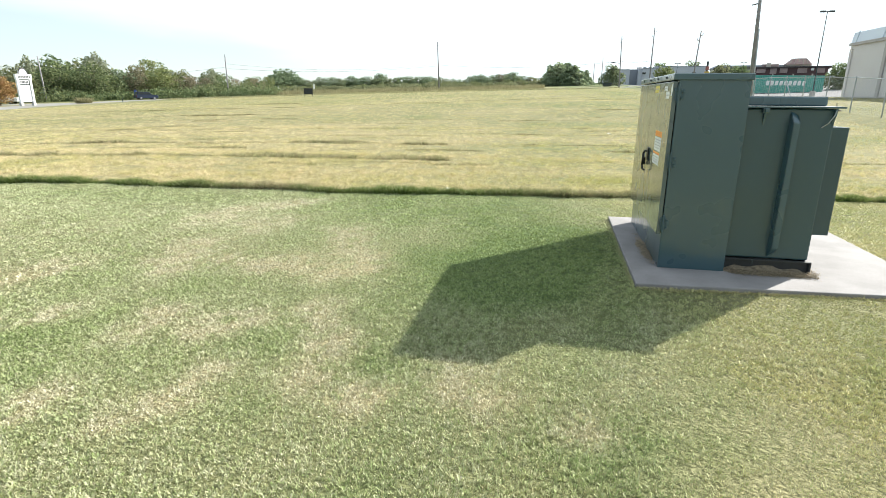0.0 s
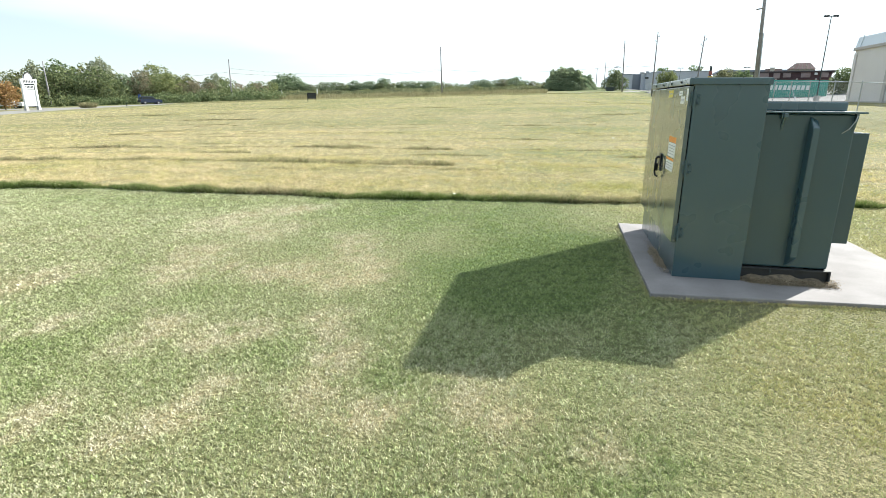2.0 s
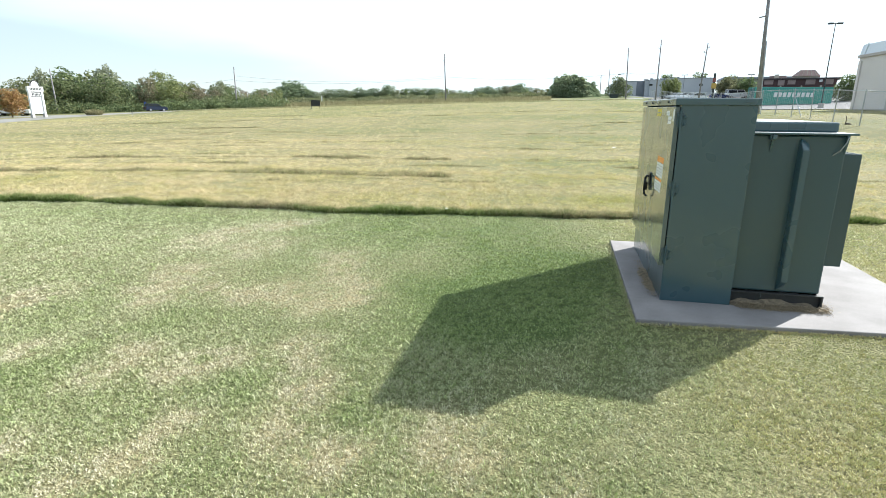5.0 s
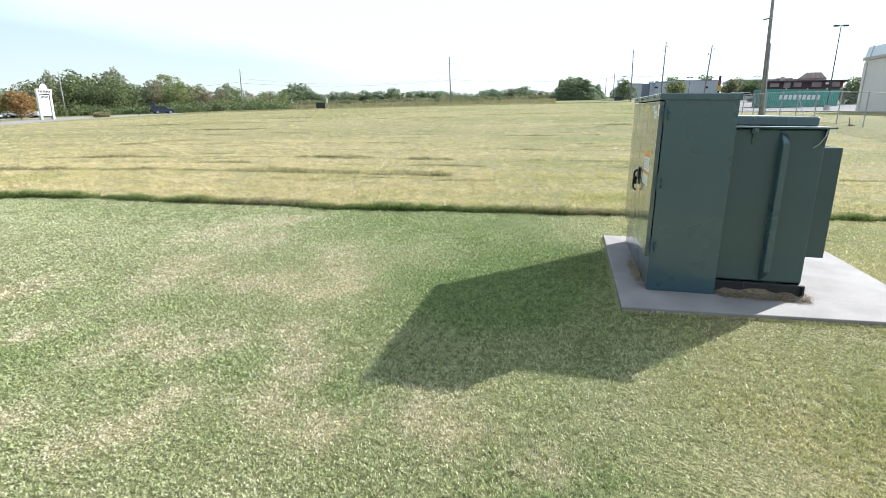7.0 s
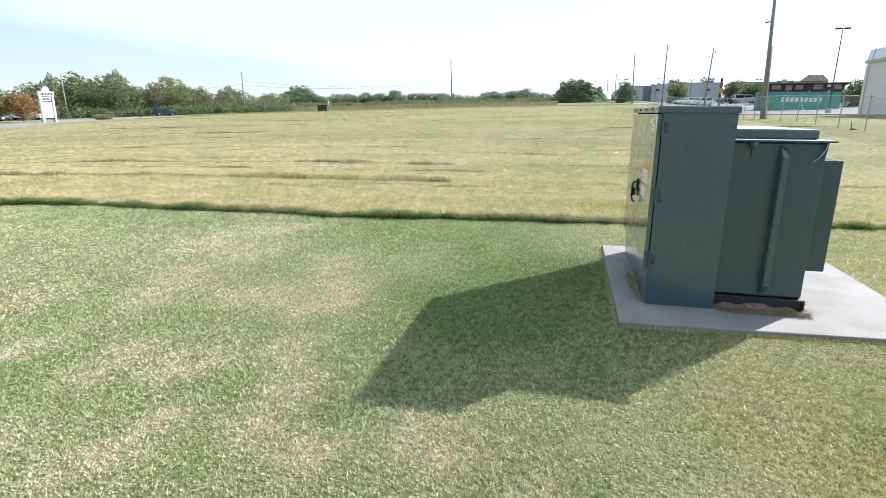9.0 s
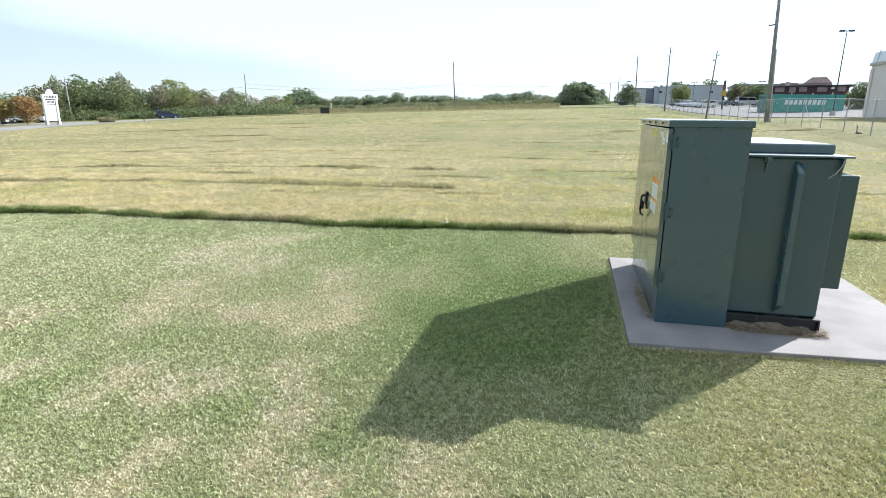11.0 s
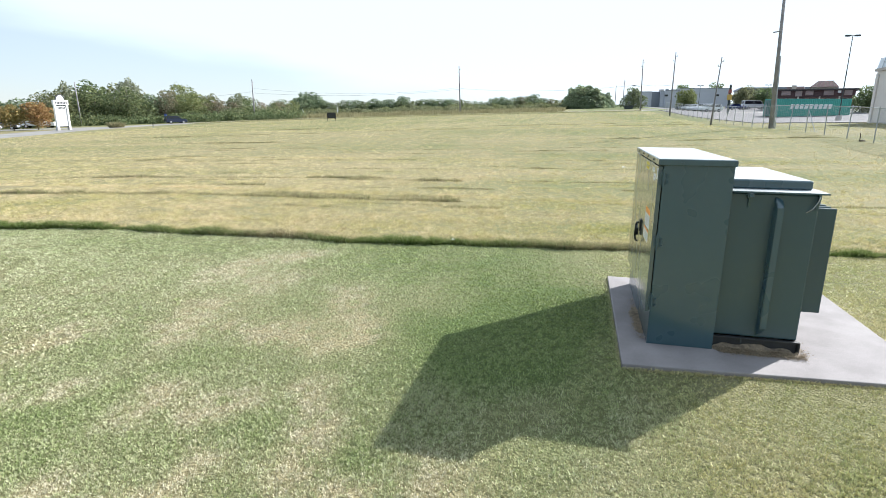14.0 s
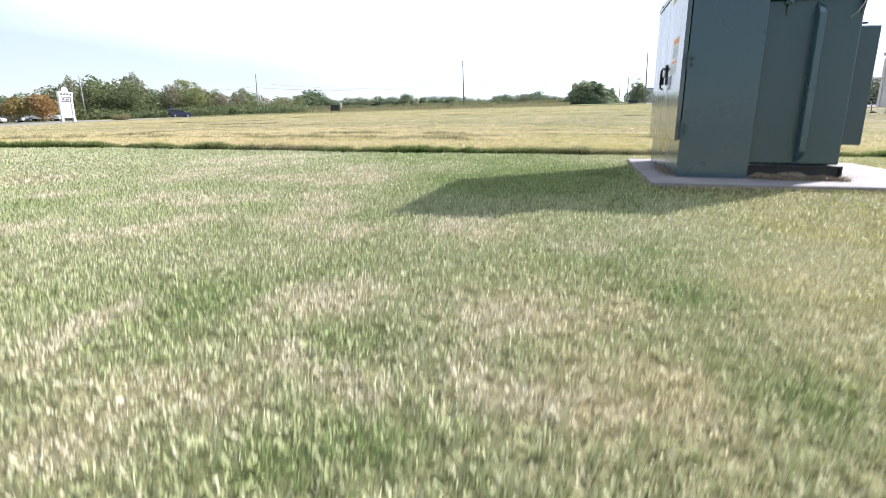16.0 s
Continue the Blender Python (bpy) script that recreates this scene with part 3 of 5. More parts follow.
def build_field():
    def zone(n, per, x0, x1, y0, y1, h, w, name, d_shift=0.0, contrast=1.0):
        """n clumps of per blades, each clump of one tone."""
        x, y = RNG.uniform(x0, x1, n), y0 + (y1 - y0) * RNG.uniform(0, 1, n) ** 1.3
        ok = (y > edge_line(np.clip(x, -40, 40)) + 0.05) & (x > -64)
        x, y = x[ok], y[ok]
        d = field_dryness(x, y) + RNG.normal(0, 0.3 * contrast, len(x)) + d_shift
        tone = 0.58 + contrast * (RNG.uniform(0, 1, len(x)) ** 0.8 - 0.58)
        hh = h * (0.45 + 0.9 * value_noise(x * 2.2, y * 2.2, 31)) * RNG.uniform(0.6, 1.5, len(x))
        x, y, d, tone, hh = (np.repeat(q, per) for q in (x, y, d, tone, hh))
        x, y = x + RNG.normal(0, 1.6 * w, len(x)), y + RNG.normal(0, 1.6 * w, len(x))
        ob = blades(name, x, y, lie(x, y) + 0.03, 0.78 * hh, w, 1.9, FIELD_BLADE, d, tone)
        tagged(ob, "coarse hay stubble, yellow-green, cut in long strips", "grass", kind="stuff")

    zone(50000, 5, -17, 8, 3, 9, 0.07, 0.01, "field_grass", 0, 1.1)
    zone(60000, 5, -36, 12, 8.5, 21, 0.06, 0.016, "field_grass", 0, 1.0)
    zone(50000, 4, -64, 12, 20, 50, 0.06, 0.03, "field_grass", 0, 0.7)
    zone(34000, 3, -66, 12, 48, 108, 0.07, 0.07, "field_grass", 0, 0.4)
    zone(16000, 3, 12, 27, 12, 59, 0.05, 0.026, "field_grass", -0.2, 0.3)
    n = 12000
    x, y = RNG.uniform(-17, 9, n), RNG.uniform(0, 1, n) ** 2.0
    y = edge_line(x) + 0.22 + 5.0 * y
    keep = value_noise(x * 0.9, y * 2.0, 81) > 0.42
    x, y = x[keep], y[keep]
    d = np.clip(field_dryness(x, y) + RNG.normal(0.25, 0.35, len(x)), 0, 1)
    tone = RNG.uniform(0, 1, len(x))
    x, y, d, tone = (np.repeat(q, 7) for q in (x, y, d, tone))
    x, y = x + RNG.normal(0, 0.035, len(x)), y + RNG.normal(0, 0.02, len(x))
    ob = blades("straw_clumps", x, y, lie(x, y) + 0.025, 0.045, 0.012, 2.4, FIELD_BLADE, d, tone)
    tagged(ob, "matted clumps of cut straw near the field's edge", "grass", kind="stuff")
    def windrow(x0, x1, c, slope, k):
        """A ragged low ridge of uncut grass with gaps, along y = c + slope * x."""
        n = int((x1 - x0) * 500 * k)
        x = RNG.uniform(x0, x1, n)
        ends = smooth((x - x0) / min(2.5, 0.25 * (x1 - x0))) * smooth((x1 - x) / 0.5)
        r = k * ends * (0.25 + 1.0 * max(0, k - 0.5) + 0.75 * smooth((value_noise(x * 0.9, x * 0 + c, 71) - 0.2) / 0.5)) * (0.45 + 0.8 * value_noise(x * 4.5, x * 0 + c, 72))
        y = c + slope * x + 0.07 * np.sin(x * 0.7 + c) + 0.1 * (value_noise(x * 1.6, x * 0 + c, 73) - 0.5) + RNG.normal(0, 0.05, n)
        far = np.hypot(x, y + 5)
        # blades darker than the field's put the ridge's shaded side into its colour
        ob = blades("windrow_grass", x, y, lie(x, y) + 0.02, 0.115 * r, 0.0011 * far + 0.007, 0.8, EDGE_BLADE, 0.72 + RNG.normal(0, 0.28, n))
        tagged(ob, "low ragged ridge of uncut grass between mown strips", "grass", kind="stuff")

    # uncut ridges left between the mower's strips: from x, to x, y at x = 0, slope, strength
    for x0, x1, c, slope, k in ((-40, -3.2, 8.21, 0.09, 1.0), (-34, -6.0, 13.1, 0.127, 0.85), (-12, -5.5, 16.6, 0.12, 0.6), (-30, -14, 16.8, 0.12, 0.5), (-14, -5, 21.0, 0.15, 0.6),
                                (-3.4, -0.3, 12.78, 0.27, 0.5), (-2, 1.2, 20.5, 0.4, 0.6), (-32, -12, 22.5, 0.13, 0.5), (-20, 2, 27.0, 0.13, 0.5), (4.2, 9, 8.6, 0.15, 0.7),
                                (-42, -18, 30.0, 0.12, 0.5), (-16, 6, 36.0, 0.12, 0.5), (-9, -0.5, 10.4, 0.13, 0.3), (-19, -8.5, 10.9, 0.1, 0.35), (-1, 5, 14.3, 0.2, 0.35), (-8, 3, 24.2, 0.14, 0.4), (0.4, 6.5, 10.6, 0.2, 0.35), (-13, -6, 6.9, 0.1, 0.25)):
        windrow(x0, x1, c, slope, k)
    # short leftovers scattered over the field, closer together in the mower's lanes
    rw = random.Random(19)
    for i in range(150):
        far = 6.2 + 52 * rw.random() ** 1.7
        xc = rw.uniform(-0.95, 0.34) * (far + 5) - 0.9
        ln = rw.uniform(0.5, 2.2) * (0.6 + far / 16)
        windrow(xc - ln, xc + ln, far - 0.11 * xc, rw.uniform(0.09, 0.15), rw.uniform(0.55, 0.85) if i % 3 == 0 else rw.uniform(0.28, 0.55))
    # the shaggy cut edge of the field: clumps that lean out over the lawn, with brown thatch between
    n = 17000
    x = RNG.uniform(-17, 9, n)
    o = np.abs(RNG.normal(0, 0.17, n))
    y = edge_line(x) + o - 0.1 * value_noise(x * 2.3, x * 0, 45)
    tall = 0.12 * (0.15 + 0.55 * value_noise(x * 1.7, x * 0, 41) + 0.75 * value_noise(x * 6.5, o * 7, 44)) * np.exp(-o * 0.8)
    lush = smooth((value_noise(x * 0.7, x * 0, 42) - 0.25) / 0.45)
    d = 0.64 - 0.72 * lush * np.exp(-((o - 0.05) / 0.2) ** 2) + 0.3 * np.exp(-((x + 5.2) / 0.9) ** 2) + RNG.normal(0, 0.25, n)
    # tones run darker towards the lawn
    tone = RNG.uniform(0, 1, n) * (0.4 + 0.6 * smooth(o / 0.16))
    x, y, d, tone, tall = (np.repeat(q, 6) for q in (x, y, d, tone, tall))
    x, y = x + RNG.normal(0, 0.022, len(x)), y + RNG.normal(0, 0.022, len(x))
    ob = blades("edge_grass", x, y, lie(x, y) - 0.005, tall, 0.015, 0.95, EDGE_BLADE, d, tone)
    tagged(ob, "shaggy unmown grass along the edge of the field", "grass", kind="stuff")


build_lawn()
build_field()

bm = boxed(PAD[0], PAD[1], PAD[2], PAD[3], -0.1, PAD[4])
for v in bm.verts:
    if v.co.x > 1:
        v.co.y += 0.17 if v.co.y < 0 else 0.0
bmesh.ops.bevel(bm, geom=bm.edges[:], offset=0.008, segments=2, affect="EDGES", profile=0.5)
pad = finish("concrete_pad", bm, CONCRETE)
tagged(pad, "pale grey concrete equipment pad set in the lawn", "concrete pad", kind="structure")


# ---- the pad-mounted transformer ----
def bolt_heads(parent, places, r=0.011, axis=(0, -1, 0), mat=None, name="bolt"):
    for p in places:
        bm = bmesh.new()
        tube(bm, p, Vector(p) + Vector(axis) * 0.009, r, r * 0.85, 8)
        part(name, bm, mat or BOLT, parent)


def build_transformer():
    z0 = PAD[4]
    t = thing("pad_mounted_transformer", (0, 0, z0), "dark green steel pad-mounted transformer with padlocked doors on a concrete pad", "transformer")
    W, D, H = 1.85, 0.545, 1.602
    # cabinet: near and far side sheets, sill, head and the back sheet that meets the tank
    part("side_panel", boxed(0, D, 0, 0.012, 0, H, 0.003), GREEN, t)
    part("side_panel", boxed(0, D, W - 0.012, W, 0, H, 0.003), GREEN, t)
    part("back_panel", boxed(D - 0.012, D, 0.014, W - 0.014, 0.0, H, 0.002), GREEN, t)
    part("sill", boxed(0, 0.012, 0.014, W - 0.014, 0.0, 0.31, 0.003), GREEN, t)
    part("door_post", boxed(0, 0.03, 0.014, 0.05, 0.312, H), GREEN, t)
    part("door_post", boxed(0, 0.03, W - 0.05, W - 0.014, 0.312, H), GREEN, t)
    bm = boxed(-0.047, D + 0.014, -0.018, W + 0.018, 1.598, 1.65, 0.006)
    lid = part("lid", bm, GREEN, t, "flat green lid with a deep rim")
    part("lid_top", boxed(-0.039, D + 0.006, -0.01, W + 0.01, 1.6502, 1.6522), TOP_GLARE, lid, "thin added top sheet with sky glare in its colour")
    bolt_heads(lid, [(-0.048, y, 1.625) for y in (0.3, 0.72, 1.15, 1.58)], 0.009, (-1, 0, 0))
    for x in (0.13, 0.47):
        part("lid_tab", boxed(x - 0.02, x + 0.02, -0.022, -0.0185, 1.618, 1.628, 0.001), GREEN, lid)
    # two doors, the near one overlapping
    for y0, y1, name in ((0.002, 0.9898, "door"), (0.9908, W - 0.002, "door")):
        bm = boxed(-0.042, -0.0085, y0, y1, 0.302, 1.588, 0.0035)
        door = part(name, bm, GREEN_DOOR, t)
        ye = (0.016, 0.024) if y0 < 0.5 else (W - 0.024, W - 0.016)
        # added black strip that stands in for the shade in the door's gap
        part("door_gap_strip", boxed(-0.008, -0.0005, ye[0], ye[1], 0.314, 1.585), GAP_BLACK, door)
        hy = y0 + 0.004 if y0 < 0.5 else y1 - 0.004
        sgn = -1 if y0 < 0.5 else 1
        for hz in (0.4, 0.94, 1.49):
            h = part("hinge", box(boxed(-0.026, 0.02, min(hy, hy + sgn * 0.013), max(hy, hy + sgn * 0.013), hz - 0.055, hz + 0.055, 0.003), 0.021, 0.05, min(hy, hy + sgn * 0.008), max(hy, hy + sgn * 0.008), hz - 0.05, hz + 0.035, 0.003), HINGE, door)
            tube_ = bmesh.new()
            tube(tube_, (0.0, hy + sgn * 0.02, hz - 0.075), (0.0, hy + sgn * 0.02, hz + 0.075), 0.009, 0.009, 8)
            part("pin", tube_, HINGE, door)
            bolt_heads(door, [(0.036, hy + sgn * 0.009, hz + s) for s in (-0.036, 0.02)] + [(-0.02, hy + sgn * 0.017, hz + 0.03)], 0.0125, (0, sgn, 0), HINGE)
        if y0 < 0.5:
            near = door
    # door handle: swivel plate, curved black grip, padlock
    plate = part("handle_plate", boxed(-0.056, -0.0425, 0.84, 0.93, 0.86, 0.98, 0.006), BLACK, near, "black swing handle")
    bm = bmesh.new()
    bar(bm, [(-0.055, 0.885, 0.94), (-0.075, 0.885, 0.95), (-0.088, 0.89, 0.92), (-0.088, 0.9, 0.80), (-0.082, 0.89, 0.765), (-0.064, 0.87, 0.755)], 0.0095, 8)
    part("handle_grip", bm, BLACK, plate, smooth_=True)
    bm = boxed(-0.08, -0.05, 0.955, 1.01, 0.80, 0.875, 0.006)
    lock = part("padlock", bm, BLACK, near, "small weathered padlock")
    bm = bmesh.new()
    bar(bm, [(-0.065, 0.963, 0.87)] + [(-0.065, 0.9825 + 0.019 * math.cos(a), 0.905 + 0.02 * math.sin(a)) for a in np.linspace(math.pi, 0, 7)] + [(-0.065, 1.002, 0.87)], 0.005, 6)
    part("shackle", bm, STEEL, lock, smooth_=True)
    # labels on the near door
    xl = -0.0425

    def label(y0, y1, za, zb, mat, text, rows, parent=near):
        lb = part("label", boxed(xl, xl + 0.0016, y0, y1, za, zb), mat, parent, text)
        for i in range(rows):
            zz = zb - (i + 1) * (zb - za) / (rows + 1)
            hh = (zb - za) / (rows + 1) * 0.14
            part("print_line", boxed(xl - 0.0008, xl - 0.0001, y0 + 0.02 + 0.02 * (i % 2), y1 - 0.02, zz - hh, zz + hh), LABEL_INK, lb)

    label(0.27, 0.585, 0.99, 1.113, LABEL_WHITE, "white warning label with grey print lines", 4)
    part("label_header", boxed(xl, xl + 0.0016, 0.27, 0.585, 1.116, 1.166), LABEL_ORANGE, near, "orange label header")
    label(0.29, 0.62, 0.865, 0.955, LABEL_WHITE, "white notice label with grey print lines", 3)
    part("label_header", boxed(xl, xl + 0.0016, 0.29, 0.62, 0.958, 0.978), LABEL_ORANGE, near, "orange label header")
    label(0.23, 0.37, 1.517, 1.555, LABEL_WHITE, "small white sticker", 1)
    label(0.13, 0.28, 1.452, 1.51, LABEL_WHITE, "small white sticker with a dark mark", 1)
    label(0.012, 0.075, 1.475, 1.57, LABEL_WHITE, "narrow white sticker", 0)
    label(0.64, 0.85, 1.505, 1.568, LABEL_YELLOW, "faded yellow hazard sticker", 1)
    # tank: body, stiffeners, cover, hand-hole hood, gussets
    tx0, tx1, ty0, ty1 = D + 0.001, 1.224, 0.085, W - 0.085
    tank = part("tank", boxed(tx0, tx1, ty0, ty1, 0.118, 1.382, 0.014), GREEN_SHADED, t, "plain green welded tank")
    # a folded rib down each long side: deep flanks, a flat front flange, ends cut on the slant
    for sgn, yr in ((-1, ty0), (1, ty1)):
        bm = bmesh.new()
        for x, out, za, zb in ((0.893, -0.002, 0.125, 1.365), (0.899, 0.078, 0.225, 1.272), (0.95, 0.074, 0.225, 1.272), (0.956, -0.002, 0.17, 1.33)):
            for z in (za, zb):
                bm.verts.new((x, yr + sgn * out, z))
        bmesh.ops.convex_hull(bm, input=bm.verts[:])
        bmesh.ops.dissolve_limit(bm, angle_limit=0.01, verts=bm.verts[:], edges=bm.edges[:])
        bmesh.ops.bevel(bm, geom=bm.edges[:], offset=0.004, segments=2, affect="EDGES")
        # the lighter cabinet green puts the rib's stronger light into its colour
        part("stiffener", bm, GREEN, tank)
    cover = part("cover", boxed(tx0, 1.274, 0.045, W - 0.045, 1.385, 1.398, 0.003), GREEN, t, "thin overhanging tank cover")
    part("cover_top", boxed(tx0 + 0.002, 1.271, 0.048, W - 0.048, 1.3982, 1.3998), TOP_GLARE, cover, "thin added top sheet with sky glare in its colour")
    for x in (0.7, 1.208):
        bm = bmesh.new()
        o = [(0.084, 1.384), (0.05, 1.384), (0.05, 1.36), (0.084, 1.25)]
        a = [bm.verts.new((x - 0.008, y, z)) for y, z in o]
        b = [bm.verts.new((x + 0.008, y, z)) for y, z in o]
        bm.faces.new(a), bm.faces.new(b[::-1])
        for i in range(4):
            bm.faces.new((a[i], b[i], b[(i + 1) % 4], a[(i + 1) % 4]))
        bmesh.ops.recalc_face_normals(bm, faces=bm.faces)
        part("gusset", bm, GREEN, tank)
    part("lifting_lug", box(boxed(0.675, 0.725, 0.046, 0.084, 1.345, 1.384, 0.004), 0.685, 0.715, 0.03, 0.05, 1.35, 1.384, 0.004), GREEN, tank)
    bm = bmesh.new()
    bar(bm, [(1.205, 0.045, 1.372), (1.195, 0.04, 1.33), (1.165, 0.05, 1.27), (1.13, 0.075, 1.235)], 0.004, 6)
    part("ground_strap", bm, STEEL, tank)
    hood = part("hood", boxed(tx0 + 0.003, 1.219, 0.25, W - 0.25, 1.4, 1.475, 0.012), GREEN, t, "raised green hand-hole hood")
    part("hood_top", boxed(tx0 + 0.014, 1.208, 0.261, W - 0.261, 1.4752, 1.477), TOP_GLARE, hood, "thin added top sheet with sky glare in its colour")
    # radiator bank behind the tank
    for i in range(9):
        y = 0.45 + i * 0.115
        part("radiator_fin", boxed(1.25, 1.508, y, y + 0.022, 0.265, 1.225, 0.008), GREEN_SHADED, t)
    for z in (0.33, 1.15):
        bm = bmesh.new()
        tube(bm, (1.3, 0.46, z), (1.3, 1.38, z), 0.035, 0.035, 12)
        part("radiator_header", bm, GREEN, t)
        for y in (0.6, 1.25):
            bm = bmesh.new()
            tube(bm, (1.2, y, z), (1.3, y, z), 0.03, 0.03, 10)
            part("radiator_pipe", bm, GREEN, t)
    # black skid rails under the tank
    for ya, yb, yf in ((0.078, 0.088, 0.05), (W - 0.088, W - 0.078, W - 0.05)):
        part("skid", box(boxed(D + 0.002, 1.23, ya, yb, 0.0, 0.1, 0.002), D + 0.002, 1.245, min(yf, yb if yf < 1 else ya), max(yf, yb if yf < 1 else ya), 0.1, 0.112, 0.002), SKID, t, "black steel skid channel")
    part("skid_end", boxed(1.232, 1.245, 0.05, W - 0.05, 0.0, 0.0998), SKID, t)
    # a tiny bent sprig of straw by the skid, drawn in the bolt material
    bm = bmesh.new()
    bar(bm, [(0.77, 0.03, 0.12), (0.775, 0.02, 0.09), (0.77, 0.022, 0.07)], 0.005, 6)
    part("straw_sprig", bm, BOLT, t)
    return t


transformer = build_transformer()


def clippings(n, places, label):
    x, y = places(n)
    ob = blades("dry_clippings", x, y, np.full(len(x), PAD[4] + 0.001 + 0.03 * RNG.uniform(0, 1, len(x)) ** 2), 0.009, 0.006, 2.8, STRAW, np.ones(len(x)))
    tagged(ob, label, "dry grass", kind="stuff")


def heap(name, pts, width, height, label, turn_axis):
    """A low ridge of matted clippings."""
    bm = bmesh.new()
    rows = []
    n = 26
    for i in range(n + 1):
        f = i / n
        p = Vector(pts[0]).lerp(Vector(pts[1]), f)
        k = math.sin(math.pi * min(1, max(0, f))) ** 0.35 * (0.6 + 0.5 * noise.noise((f * 6, height * 40, 0.3)))
        k = max(k, 0.03)
        row = []
        for j in range(6):
            u = j / 5
            off = -width * (1 - u) * (0.7 + 0.3 * k)
            z = PAD[4] - 0.004 + height * k * u ** 1.6 + 0.006 * noise.noise((f * 30, u * 9, 2))
            row.append(bm.verts.new((p.x + (off if turn_axis == "x" else 0), p.y + (off if turn_axis == "y" else 0), z)))
        rows.append(row)
    for a_, b_ in zip(rows, rows[1:]):
        for j in range(5):
            bm.faces.new((a_[j], b_[j], b_[j + 1], a_[j + 1]))
    bmesh.ops.recalc_face_normals(bm, faces=bm.faces)
    ob = finish(name, bm, HEAP, smooth_=True)
    tagged(ob, label, "dry grass", kind="stuff")


HEAP = mottled("matted_clippings", (0.1, 0.075, 0.05), (0.33, 0.265, 0.18), 30.0, 0.95, 0.8, 160.0)
heap("clippings_heap", ((0.55, 0.074, 0), (1.21, 0.074, 0)), 0.17, 0.095, "matted dry clippings heaped against the transformer skid", "y")
heap("clippings_heap", ((-0.004, 0.22, 0), (-0.004, 1.0, 0)), 0.12, 0.045, "matted dry clippings heaped against the cabinet sill", "x")
clippings(900, lambda n: (-0.012 - np.abs(RNG.normal(0, 0.04, n)), np.clip(RNG.normal(0.55, 0.28, n), 0.1, 1.2)), "dry clippings blown against the cabinet sill")
clippings(3200, lambda n: (RNG.uniform(0.6, 1.28, n), np.clip(0.028 - np.abs(RNG.normal(0, 0.05, n)), -0.14, 0.03)), "dry clippings along the transformer skid")
clippings(250, lambda n: (1.26 + np.abs(RNG.normal(0, 0.035, n)), RNG.uniform(0.0, 0.3, n)), "dry clippings round the skid end")


# ---- trees and weeds ----
EYE0 = (-0.9, -4.8)


def polar(az, d):
    """A place d metres off, az degrees round from north (+y) to the east."""
    a = radians(az)
    return EYE0[0] + d * math.sin(a), EYE0[1] + d * math.cos(a)


def on_ground(x, y, sink=0.0):
    return x, y, float(lie(x, y)) - sink


def leaf_cloud(lobes, n, size, rng, shell=0.55, upright=0.0):
    """Small leaf sprays set round and inside overlapping lobes (centre, radii)."""
    w = np.array([r[0] * r[1] * r[2] for c, r in lobes]) ** 0.67
    pick = rng.choice(len(lobes), n, p=w / w.sum())
    c = np.array([c for c, r in lobes])[pick]
    r = np.array([r for c, r in lobes])[pick]
    u = rng.normal(size=(n, 3))
    u /= np.linalg.norm(u, axis=1)[:, None]
    k = (shell + (1 - shell) * rng.uniform(0, 1, n) ** 0.5) * rng.normal(1, 0.1, n)
    p = c + u * r * k[:, None]
    a = rng.normal(size=(n, 3))
    a[:, 2] += upright
    a /= np.linalg.norm(a, axis=1)[:, None]
    b = np.cross(a, rng.normal(size=(n, 3)))
    b /= np.linalg.norm(b, axis=1)[:, None]
    s = size * rng.uniform(0.5, 1.4, n)[:, None]
    return np.stack([p - a * s, p - b * s * 0.55, p + a * s, p + b * s * 0.55], 1).reshape(-1, 3)


def make_tree(name, label, category, height, spread_, leaves, size, mat, seed, low=0.25, lobes_n=14, slim=1.0, group="", uneven=0.35, upright=0.0, cone=False):
    rng = np.random.default_rng(seed)
    t = thing(name, (0, 0, 0), label, category, group)
    bm = bmesh.new()
    top = height * (low + 0.35)
    r = 0.02 * height
    pts = [Vector((0, 0, -0.3))]
    for i in range(1, 5):
        pts.append(Vector((rng.normal(0, 0.02) * height, rng.normal(0, 0.02) * height, top * i / 4)))
    for i in range(4):
        tube(bm, pts[i], pts[i + 1], r * (1 - 0.18 * i), r * (1 - 0.18 * (i + 1)), 7)
    lobes = []
    for i in range(lobes_n):
        a, f = 2.4 * i + rng.normal(0, 0.3), (i + 0.5) / lobes_n
        z = height * (low + (0.93 - low) * f)
        out = spread_ * (0.75 * math.sin(math.pi * (0.12 + 0.82 * f)) ** 0.7) * rng.uniform(0.35, 1.05)
        if cone:
            out = spread_ * (1 - 0.85 * f) * rng.uniform(0.3, 0.9)
        c = np.array([math.cos(a) * out * slim, math.sin(a) * out * slim, z])
        rr = spread_ * rng.uniform(0.28, 0.28 + uneven) * (1.1 - (0.85 if cone else 0.45) * f)
        lobes.append((c, np.array([rr * slim, rr * slim, rr * rng.uniform(0.65, 1.0)])))
        tube(bm, pts[2] if i % 2 else pts[3], Vector(c), r * 0.35, r * 0.08, 5)
    part("trunk", bm, BARK, t)
    v = leaf_cloud(lobes, leaves, size, rng, upright=upright)
    v[:, 2] = np.maximum(v[:, 2], 0.02)
    crown = mesh_of("crown", v, np.arange(len(v)), mat, None, 4)
    crown.parent = t
    return t


def plant_tree(ob, x, y, s, turn, sz=None):
    m = Matrix.Translation(on_ground(x, y, 0.02)) @ Matrix.Rotation(turn, 4, "Z") @ Matrix.Diagonal((s, s, sz or s, 1))
    return m


